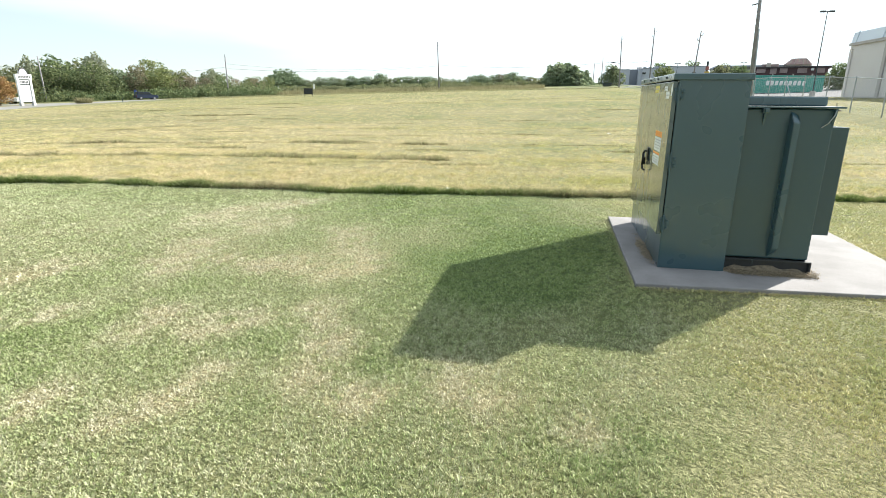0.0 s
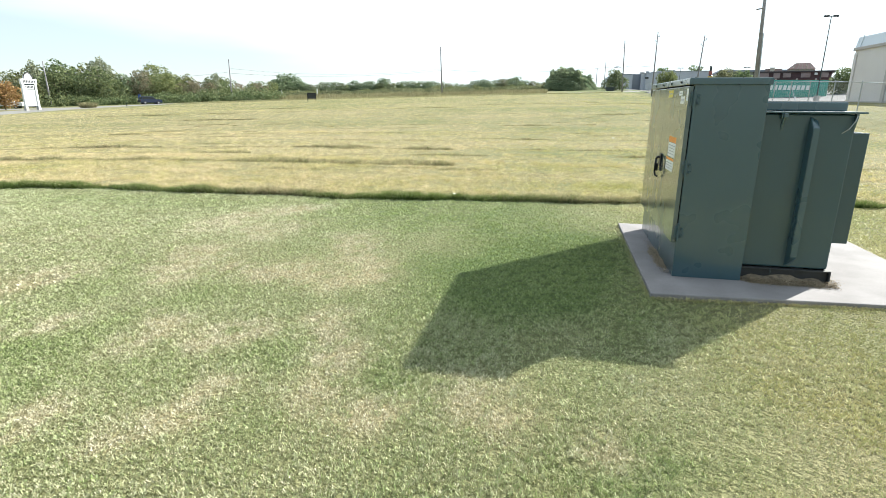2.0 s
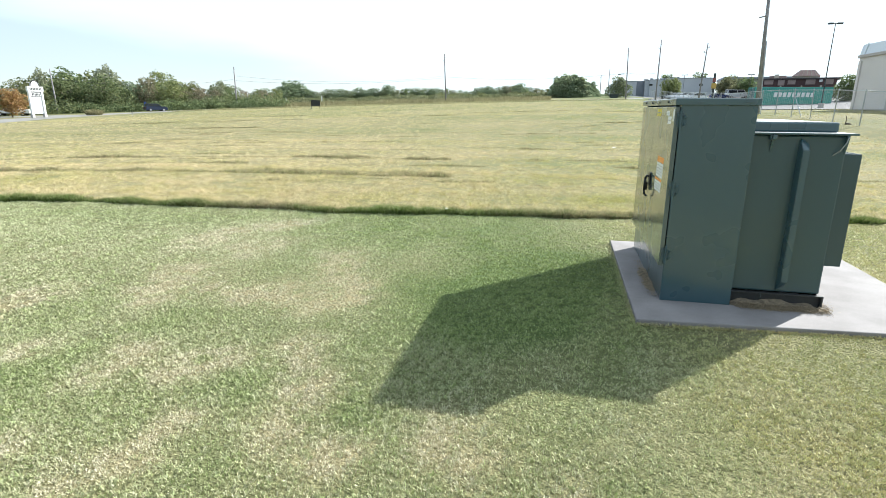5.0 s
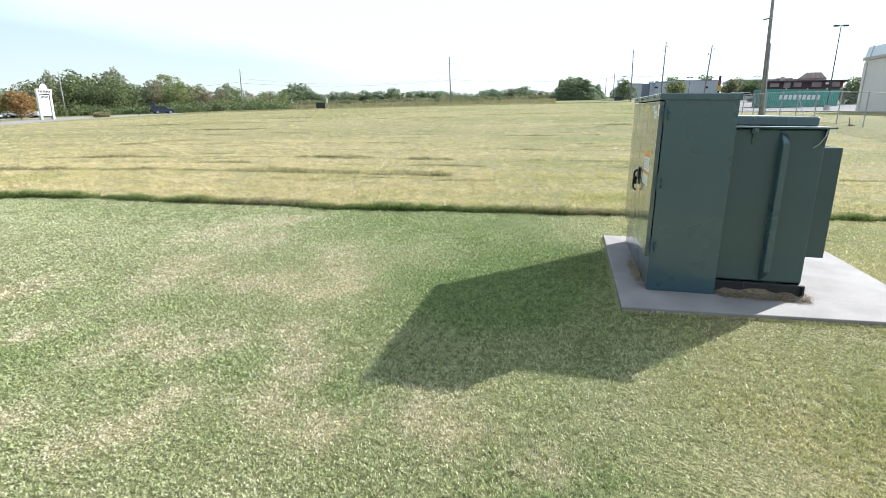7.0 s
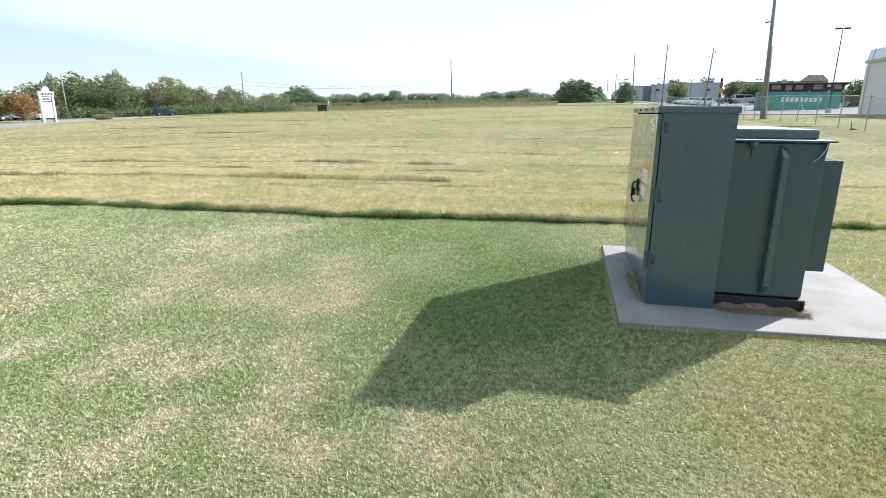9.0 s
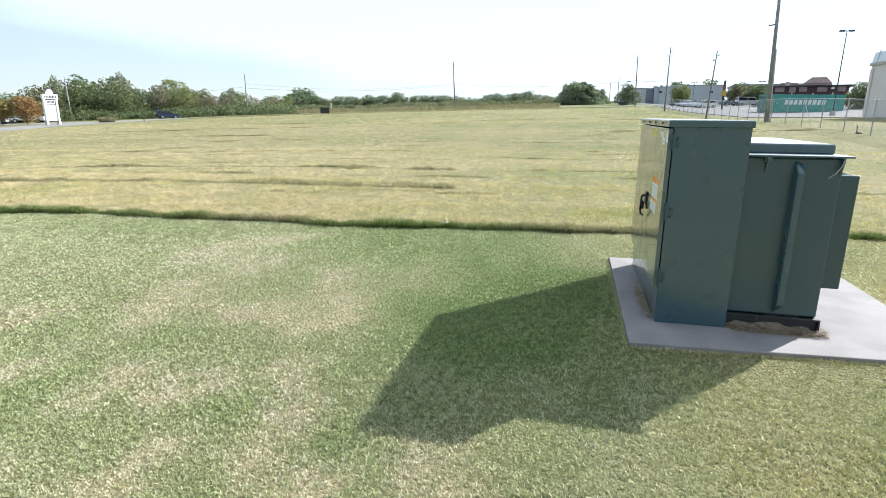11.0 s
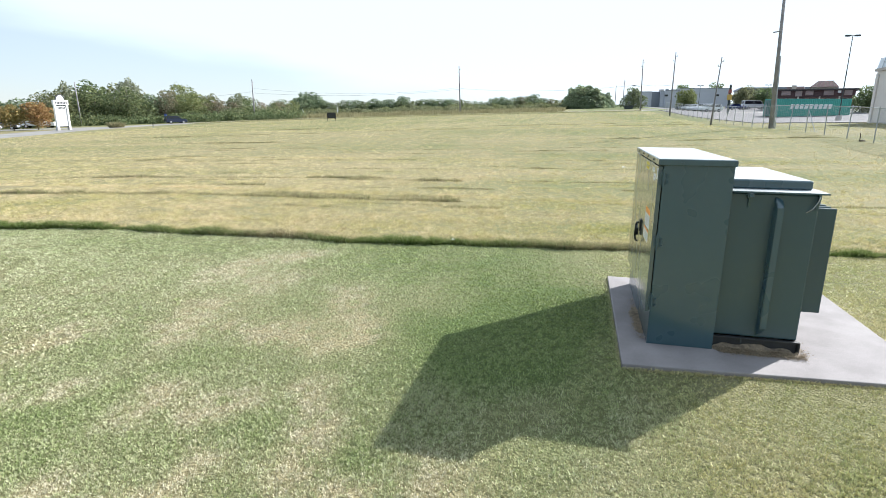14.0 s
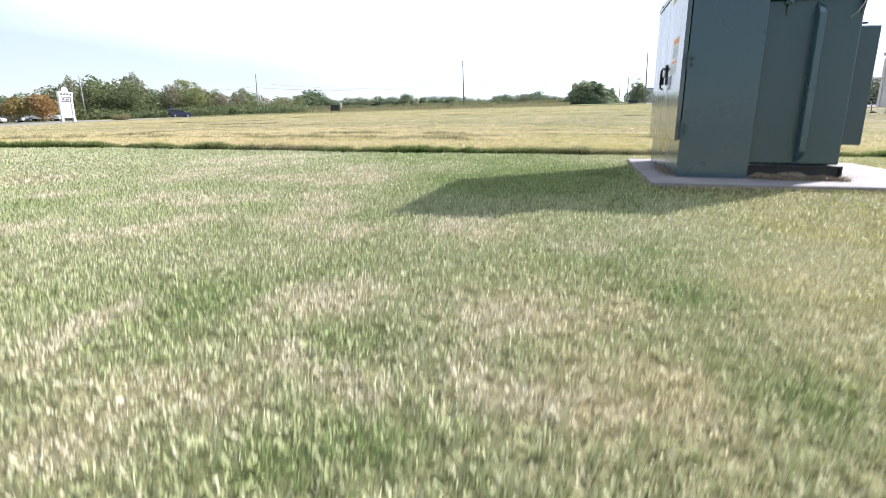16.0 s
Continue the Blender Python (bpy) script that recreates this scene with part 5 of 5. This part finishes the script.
tan_building()


def store():
    x0, y0 = 15.5, 196.0
    z = float(lie(30, 196)) - 0.3
    t = thing("big_store", (x0, y0, z), "long blue-grey big-box store with a flat roof", "building")
    # the set-back bay is dark block: the recess's shade put into its colour
    for a, b, f, h, m in ((0, 6.5, 0.0, 5.6, STORE_BLUE), (6.5, 9.2, 1.6, 5.6, STORE_DARK), (9.2, 10.6, 0.0, 5.8, STORE_BLUE), (10.6, 15.2, -0.5, 6.0, STORE_BLUE), (15.2, 30.5, -0.9, 6.5, STORE_BLUE)):
        w = part("wall", boxed(a + 0.002, b - 0.002, f, 40, -2, h, 0.02), m, t)
        part("coping", boxed(a, b, f - 0.12, f - 0.004, h - 0.12, h + 0.05), STORE_DARK, w)
    for a, b, h in ((10.7, 11.6, 6.45), (12.4, 13.2, 6.3), (14.2, 15.1, 6.5)):
        part("parapet", boxed(a, b, -0.48, 0.6, 6.06, h), STORE_BLUE, t)
    for x in (10.4, 19.0, 26.0):
        part("window", boxed(x, x + 1.1, -0.96, -0.905, 4.0, 4.6), WINDOW, t)
    for x in (9.6, 22):
        part("roof_unit", boxed(x, x + 1.4, 6, 8, 5.8, 6.6, 0.05), KERB, t)


def low_shop():
    x, y = polar(14.0, 205)
    t = thing("low_shop", on_ground(x, y, 0.3), "low olive-grey shop with a flat dark roof behind trees", "building", turn=-8)
    OLIVE = mottled("olive_grey_render", (0.24, 0.25, 0.2), (0.32, 0.33, 0.27), 0.2, 0.9, 0.1, 4.0)
    part("wall", boxed(0, 26, 0, 20, -2, 5.6, 0.02), OLIVE, t)
    part("roof_edge", boxed(-0.3, 26.3, -0.5, 20.3, 5.6, 6.2, 0.03), STORE_DARK, t)
    for i in range(5):
        part("window", boxed(2 + i * 4.8, 5 + i * 4.8, -0.05, -0.004, 0.8, 3.0), WINDOW, t)


low_shop()
store()


def restaurant():
    x, y = 42.3, 138.9
    t = thing("restaurant", on_ground(x, y, 1.5), "low maroon and brown restaurant with a red-roofed tower", "building", turn=-19.4)
    Lr, h = 14.8, 5.75
    part("wall", boxed(0, Lr, 0, 14, -1, h, 0.03), BROWN, t)
    part("parapet", boxed(-0.3, Lr + 0.7, -0.7, 14.2, h + 0.02, h + 0.32, 0.03), DARK_TRIM, t, "dark overhanging roof edge")
    part("base_band", boxed(-0.06, Lr + 0.06, -0.06, -0.004, 0, 2.2), MAROON, t)
    part("fascia", boxed(-0.1, Lr + 0.1, -0.2, -0.004, h - 1.5, h, 0.02), MAROON, t)
    for i in range(5):
        part("window", boxed(0.8 + i * 2.9, 2.9 + i * 2.9, -0.05, -0.004, 2.5, 4.1), WINDOW, t)
    for x0, x1, drop, m in ((1.2, 3.0, 1.0, BROWN_PANEL), (3.9, 5.2, 1.25, BROWN_PANEL), (5.8, 7.3, 1.05, BROWN_PANEL), (9.2, 11.0, 1.1, BROWN_PANEL), (11.4, 12.6, 0.7, MAROON), (12.9, 14.3, 1.1, BROWN_PANEL)):
        part("panel", boxed(x0, x1, -0.42, -0.205, h - drop, h - 0.05, 0.03), m, t)
    for x0 in (4.4, 8.4, 12.0):
        part("pier", boxed(x0, x0 + 0.3, -0.5, -0.21, 0, h - 1.3, 0.02), CREAM, t)
    part("tower", boxed(6.7, 11.5, 0.5, 6, h + 0.32, h + 0.75, 0.03), CREAM, t)
    bm = bmesh.new()
    prism(bm, [(6.4, h + 0.72), (7.9, h + 2.0), (10.6, h + 2.0), (11.8, h + 0.72)], 0.1, 6.4)
    roof = part("tower_roof", bm, RED_ROOF, t, "faded red metal roof with pale ribs")
    for i in range(5):
        x0 = 8.0 + i * 0.62
        bm = bmesh.new()
        bar(bm, [(x0, 0.06, h + 2.02), (x0 + (i - 2) * 0.28, 0.04, h + 0.76)], 0.06, 4)
        part("rib", bm, CREAM, roof)
    part("roof_unit", boxed(2.0, 5.4, 2, 5, h + 0.32, h + 1.0, 0.05), BROWN_PANEL, t)
    part("roof_vent", boxed(3.0, 3.9, 1.2, 1.9, h + 0.32, h + 1.25, 0.05), CREAM, t)
    part("sign_disc", boxed(11.7, 12.3, -0.5, -0.43, h - 0.6, h - 0.1, 0.1), LABEL_WHITE, t)


restaurant()


def container():
    TEAL = paint("container_teal", (0.06, 0.33, 0.27), 0.5, 0.0, 0.15, 0.05, 0.8)
    TEAL_DARK = paint("container_teal_door", (0.06, 0.17, 0.155), 0.55, 0.0, 0.2, 0.05, 0.8)
    xa, ya = 29.25, 96.5
    t = thing("shipping_container", on_ground(xa, ya, -0.16), "teal green forty-foot shipping container with white lettering shapes", "shipping container", turn=8.0)
    L, Wd, h = 12.19, 2.44, 2.82
    part("shell", boxed(0.05, L - 0.05, 0.08, Wd - 0.08, 0.12, h - 0.05), TEAL, t)
    for z in (0.08, h - 0.06):
        for y in (0.0, Wd - 0.1):
            part("rail", boxed(0, L, y, y + 0.1, z - 0.08, z + 0.06, 0.01), TEAL, t)
    for x in (0, L - 0.16):
        for y in (0, Wd - 0.14):
            part("corner_post", boxed(x, x + 0.16, y - 0.005, y + 0.145, 0.02, h - 0.01, 0.01), TEAL, t)
    for i in range(42):
        x = 0.22 + i * 0.281
        bm = bmesh.new()
        o = [(x, 0.081), (x + 0.05, 0.03), (x + 0.15, 0.03), (x + 0.2, 0.081)]
        a = [bm.verts.new((u, v, 0.16)) for u, v in o]
        b = [bm.verts.new((u, v, h - 0.13)) for u, v in o]
        bm.faces.new(a), bm.faces.new(b[::-1])
        for k in range(4):
            bm.faces.new((a[(k + 1) % 4], a[k], b[k], b[(k + 1) % 4]))
        bmesh.ops.recalc_face_normals(bm, faces=bm.faces)
        part("corrugation", bm, TEAL, t)
    for y0, y1 in ((0.16, 1.2), (1.24, 2.28)):
        d = part("door", boxed(0.0, 0.045, y0, y1, 0.2, h - 0.18, 0.01), TEAL_DARK, t)
        for k in (0.3, 0.75):
            bm = bmesh.new()
            tube(bm, (-0.03, y0 + k, 0.2), (-0.03, y0 + k, h - 0.2), 0.025, 0.025, 6)
            part("lock_rod", bm, STEEL, d)
    # nine pale lettering shapes standing for the line's name
    WHITE = paint("container_lettering", (0.75, 0.78, 0.76), 0.5)
    for i in range(9):
        x = 3.0 + i * 0.72
        bm = bmesh.new()
        prism(bm, [(x, 1.25), (x + 0.5, 1.25), (x + 0.61, 1.98), (x + 0.11, 1.98)], 0.006, 0.026)
        part("lettering_shape", bm, WHITE, t)


container()


# ---- vehicles ----
CAR_PAINTS = {}


def vehicle(x, y, turn, kind, colour, label, z_extra=0.06):
    if colour not in CAR_PAINTS:
        CAR_PAINTS[colour] = paint("car_paint_" + str(len(CAR_PAINTS)), colour, 0.22, 0.1, 0.05)
    m = CAR_PAINTS[colour]
    t = thing("parked_car" if kind != "van" else "parked_van", (x, y, float(lie(x, y)) + z_extra), label, "car" if kind != "van" else "van", turn=turn)
    if kind == "suv":
        L, W, body, cab = 4.6, 1.85, [(-2.3, 0.35), (2.28, 0.35), (2.3, 0.75), (2.15, 1.0), (1.15, 1.08), (-2.2, 1.08), (-2.3, 0.9)], [(-2.15, 1.06), (1.1, 1.06), (0.45, 1.66), (-1.85, 1.70)]
    elif kind == "van":
        L, W, body, cab = 5.6, 2.0, [(-2.8, 0.35), (2.75, 0.35), (2.8, 0.8), (2.6, 1.1), (1.9, 1.2), (-2.78, 1.2)], [(-2.76, 1.18), (1.88, 1.18), (1.25, 2.05), (-2.7, 2.1)]
    elif kind == "pickup":
        L, W, body, cab = 5.6, 1.95, [(-2.8, 0.45), (2.75, 0.45), (2.8, 0.95), (2.6, 1.12), (1.25, 1.18), (-2.8, 1.18)], [(-0.75, 1.16), (1.2, 1.16), (0.6, 1.76), (-0.6, 1.78)]
    else:
        L, W, body, cab = 4.7, 1.8, [(-2.35, 0.32), (2.3, 0.32), (2.35, 0.65), (2.1, 0.85), (1.0, 0.95), (-1.6, 0.98), (-2.3, 0.92)], [(-1.65, 0.96), (1.0, 0.94), (0.25, 1.42), (-1.0, 1.44)]
    b = part("body", prism(bmesh.new(), body, -W / 2, W / 2, 0.06), m, t, smooth_=False)
    part("cabin", prism(bmesh.new(), cab, -W / 2 + 0.12, W / 2 - 0.12, 0.05), m, t)
    (xa, za), (xb, zb), (xc, zc), (xd, zd) = cab
    inset = [(xa + 0.22, za + 0.07), (xb - 0.2, zb + 0.07), (xc - 0.08, zc - 0.1), (xd + 0.14, zd - 0.1)]
    mid = (inset[0][0] + inset[1][0]) / 2
    for s in (-1, 1):
        y0 = s * (W / 2 - 0.124)
        for q in ([inset[0], (mid - 0.05, inset[0][1]), (mid - 0.05, zc - 0.1), inset[3]], [(mid + 0.05, inset[0][1]), inset[1], inset[2], (mid + 0.05, zc - 0.1)]):
            part("side_window", prism(bmesh.new(), q, min(y0, y0 + s * 0.012), max(y0, y0 + s * 0.012)), GLASS_DARK, t)
    for (p, q) in (((xb, zb), (xc, zc)), ((xa, za), (xd, zd))):
        d = Vector((q[0] - p[0], 0, q[1] - p[1]))
        nrm = Vector((d.z, 0, -d.x)).normalized() * (1 if p[0] > 0 or kind == "pickup" and p == (xb, zb) else -1)
        a0, a1 = Vector((p[0], 0, p[1])) + d * 0.14, Vector((p[0], 0, p[1])) + d * 0.88
        bm = bmesh.new()
        hw = W / 2 - 0.24
        vs = [bm.verts.new(v + nrm * k + Vector((0, yy, 0))) for k in (0.003, 0.014) for v, yy in ((a0, -hw), (a0, hw), (a1, hw), (a1, -hw))]
        for f in ((0, 1, 2, 3), (7, 6, 5, 4), (0, 4, 5, 1), (1, 5, 6, 2), (2, 6, 7, 3), (3, 7, 4, 0)):
            bm.faces.new([vs[i] for i in f])
        bmesh.ops.recalc_face_normals(bm, faces=bm.faces)
        part("windscreen" if p[0] > 0 else "rear_window", bm, GLASS_DARK, t)
    for fx in (-L * 0.3, L * 0.31):
        for s in (-1, 1):
            w = new("wheel")
            w.parent = t
            w.matrix_basis = pose(fx, s * (W / 2 - 0.1), 0.33)
            bm = bmesh.new()
            tube(bm, (0, -0.11, 0), (0, 0.11, 0), 0.335, 0.335, 18)
            part("tyre", bm, TYRE, w)
            bm = bmesh.new()
            tube(bm, (0, s * 0.09, 0), (0, s * 0.118, 0), 0.21, 0.19, 14)
            part("rim", bm, RIM, w)
    for s in (-1, 1):
        part("headlight", boxed(L / 2 - 0.14, L / 2 + 0.004, s * W * 0.36 - 0.16, s * W * 0.36 + 0.16, 0.62, 0.78, 0.02), LAMP_LENS, t)
        part("tail_light", boxed(-L / 2 - 0.004, -L / 2 + 0.08, s * W * 0.4 - 0.1, s * W * 0.4 + 0.1, 0.7, 0.92, 0.02), TAIL_LENS, t)
    return t


x, y = polar(-39.6, 120)
vehicle(x, y, 60, "suv", (0.02, 0.03, 0.06), "dark navy sport utility car standing on the road").scale = (0.85, 0.85, 0.85)
for i, (a, d, turn, kind, col, lab) in enumerate((
        (15.2, 160, 8, "van", (0.75, 0.76, 0.78), "white passenger van parked in the car park"),
        (11.75, 133, 200, "suv", (0.7, 0.72, 0.74), "silver sport utility car parked in the car park"),
        (11.1, 137, 215, "suv", (0.75, 0.76, 0.78), "white sport utility car parked in the car park"),
        (10.55, 139, 215, "sedan", (0.72, 0.73, 0.75), "white saloon car parked in the car park"),
        (10.1, 141, 215, "sedan", (0.45, 0.47, 0.5), "grey saloon car parked in the car park"),
        (9.6, 143, 215, "sedan", (0.05, 0.06, 0.07), "black saloon car parked in the car park"),
        (13.8, 158, 15, "sedan", (0.02, 0.04, 0.16), "blue saloon car parked in the car park"),
        (-50.0, 124, 30, "pickup", (0.7, 0.7, 0.7), "white pickup parked by the autumn trees"),
        (-52.3, 124, 30, "suv", (0.3, 0.32, 0.36), "grey sport utility car parked by the autumn trees"),
        (-53.6, 122, 30, "sedan", (0.6, 0.6, 0.6), "silver saloon car parked by the autumn trees"))):
    x, y = polar(a, d)
    vehicle(x, y, turn, kind, col, lab)


# ---- signs and small things ----
def monument_sign():
    x, y = polar(-48.3, 102)
    t = thing("monument_sign", on_ground(x, y), "tall white two-post business sign with an arched top", "sign", turn=75)
    t.scale = (0.49, 0.7, 0.71)
    WHITE = paint("sign_white", (0.8, 0.8, 0.8), 0.4)
    DARK = paint("sign_dark", (0.03, 0.03, 0.035), 0.5)
    for s in (-1, 1):
        part("post", boxed(s * 1.7 - 0.28, s * 1.7 + 0.28, -0.3, 0.3, -0.3, 5.3, 0.03), WHITE, t)
        part("post_base", boxed(s * 1.7 - 0.4, s * 1.7 + 0.4, -0.42, 0.42, -0.3, 0.7, 0.04), KERB, t)
    part("panel", boxed(-1.38, 1.38, -0.18, 0.18, 0.9, 4.2, 0.03), WHITE, t)
    part("panel_frame", boxed(-1.4, 1.4, -0.12, 0.12, 0.75, 5.3), DARK, t)
    rd = part("reader_board", boxed(-1.25, 1.25, -0.2, 0.2, 4.35, 5.1, 0.03), WHITE, t)
    for i in range(6):
        part("lettering_bar", boxed(-1.05 + 0.36 * i, -0.82 + 0.36 * i, -0.215, -0.202, 4.5, 4.95), DARK, rd)
    hd = part("header", boxed(-2.15, 2.15, -0.35, 0.35, 5.3, 6.3, 0.04), WHITE, t)
    for i in range(8):
        part("lettering_bar", boxed(-1.6 + 0.42 * i, -1.33 + 0.42 * i, -0.366, -0.352, 5.55, 6.0), DARK, hd)
    bm = bmesh.new()
    prism(bm, [(1.15 * math.cos(a), 6.3 + 1.1 * math.sin(a)) for a in np.linspace(0, math.pi, 15)], -0.25, 0.25)
    arch = part("arch", bm, WHITE, t)
    bm = bmesh.new()
    for a, b in zip(np.linspace(0, math.pi, 13)[:-1], np.linspace(0, math.pi, 13)[1:]):
        tube(bm, (1.2 * math.cos(a), -0.2, 6.32 + 1.15 * math.sin(a)), (1.2 * math.cos(b), -0.2, 6.32 + 1.15 * math.sin(b)), 0.12, 0.12, 6)
    part("arch_rim", bm, DARK, arch)


monument_sign()


def board_sign():
    x, y = polar(-25.2, 98)
    t = thing("field_sign", on_ground(x, y), "black sign board on two short posts in the field", "sign", turn=20)
    part("board", boxed(-0.75, 0.75, -0.05, 0.05, 0.55, 1.5, 0.01), BLACK, t)
    part("board_face", boxed(-0.62, 0.62, -0.062, -0.052, 0.68, 1.38), SKID, t)
    for s in (-1, 1):
        part("post", boxed(s * 0.68 - 0.05, s * 0.68 + 0.05, -0.04, 0.04, -0.2, 1.55), BLACK, t)


board_sign()


def marker(a, d, h, w, col, label):
    x, y = polar(a, d)
    t = thing("marker_post", on_ground(x, y), label, "marker post", "marker posts")
    bm = bmesh.new()
    tube(bm, (0, 0, -0.2), (0, 0, h * 0.6), 0.04, 0.04, 6)
    part("stake", bm, STEEL, t)
    part("plate", boxed(-w / 2, w / 2, -0.03, 0.03, h * 0.45, h, 0.01), col, t)


marker(-24.6, 150, 2.2, 0.35, LABEL_WHITE, "white utility marker post in the weeds")
marker(-28.0, 138, 2.0, 0.3, LABEL_WHITE, "white utility marker post in the weeds")
marker(-40.4, 126, 1.9, 0.5, paint("blue_sign", (0.05, 0.1, 0.35), 0.5), "small blue and white roadside sign")
marker(-41.5, 92, 0.8, 0.12, BOLT, "short dark stake at the field's edge")


PYLON_YELLOW = paint("faded_sign_yellow", (0.55, 0.36, 0.08), 0.5)
PYLON_RED = paint("faded_sign_red", (0.3, 0.09, 0.07), 0.5)


def pylon_sign():
    x, y = polar(13.2, 120)
    t = thing("pylon_sign", on_ground(x, y, -0.4), "slim dark pylon sign with yellow and red boxes", "sign", turn=-12)
    part("post", boxed(-0.18, 0.18, -0.16, 0.16, -0.9, 5.0, 0.02), BOLT, t)
    part("yellow_box", boxed(-0.42, 0.42, -0.3, 0.3, 2.2, 3.2, 0.03), PYLON_YELLOW, t)
    part("red_box", boxed(-0.3, 0.3, -0.22, 0.22, 3.4, 4.1, 0.03), PYLON_RED, t)


pylon_sign()


def dumpster():
    x, y = polar(4.5, 140)
    t = thing("dark_dumpster", on_ground(x, y), "dark open-topped skip by the cedar stand", "skip", turn=5)
    t.scale = (0.5, 0.5, 0.5)
    bm = bmesh.new()
    prism(bm, [(-1.7, 0.15), (1.7, 0.15), (2.1, 1.7), (-2.1, 1.7)], -0.9, 0.9, 0.04)
    part("body", bm, BOLT, t)
    part("rim", boxed(-2.16, 2.16, -0.96, 0.96, 1.7, 1.8, 0.02), BOLT, t)
    part("skids", boxed(-1.5, 1.5, -0.6, 0.6, -0.1, 0.15), BOLT, t)


dumpster()


def stump():
    x, y = 14.0, 29.2
    t = thing("broken_stump", on_ground(x, y), "small dark broken stump with an upright stick by the fence", "stump")
    t.scale = (0.65, 0.65, 0.65)
    bm = bmesh.new()
    bmesh.ops.create_icosphere(bm, subdivisions=2, radius=0.2)
    for v in bm.verts:
        v.co = Vector((v.co.x * 1.25, v.co.y, v.co.z * 0.7)) * (1 + 0.35 * noise.noise(v.co * 4)) + Vector((0, 0, 0.08))
    part("root", bm, BARK, t)
    bm = bmesh.new()
    bar(bm, [(-0.2, 0, 0.1), (-0.16, 0.02, 0.4), (-0.22, 0, 0.72)], 0.035, 6)
    part("stick", bm, BARK, t)


stump()


def litter(x, y, s, label):
    bm = bmesh.new()
    bmesh.ops.create_grid(bm, x_segments=4, y_segments=4, size=s)
    for v in bm.verts:
        v.co.z = 0.35 * s * noise.noise(v.co * (3 / s)) + 0.12
    bmesh.ops.solidify(bm, geom=bm.faces[:], thickness=0.004)
    ob = finish("paper_litter", bm, LABEL_WHITE)
    ob.matrix_basis = Matrix.Translation(on_ground(x, y))
    tagged(ob, label, "litter")


litter(1.05, 17.6, 0.07, "scrap of white paper lying in the field grass")
litter(-2.6, 3.5, 0.02, "tiny scrap of white paper on the lawn")
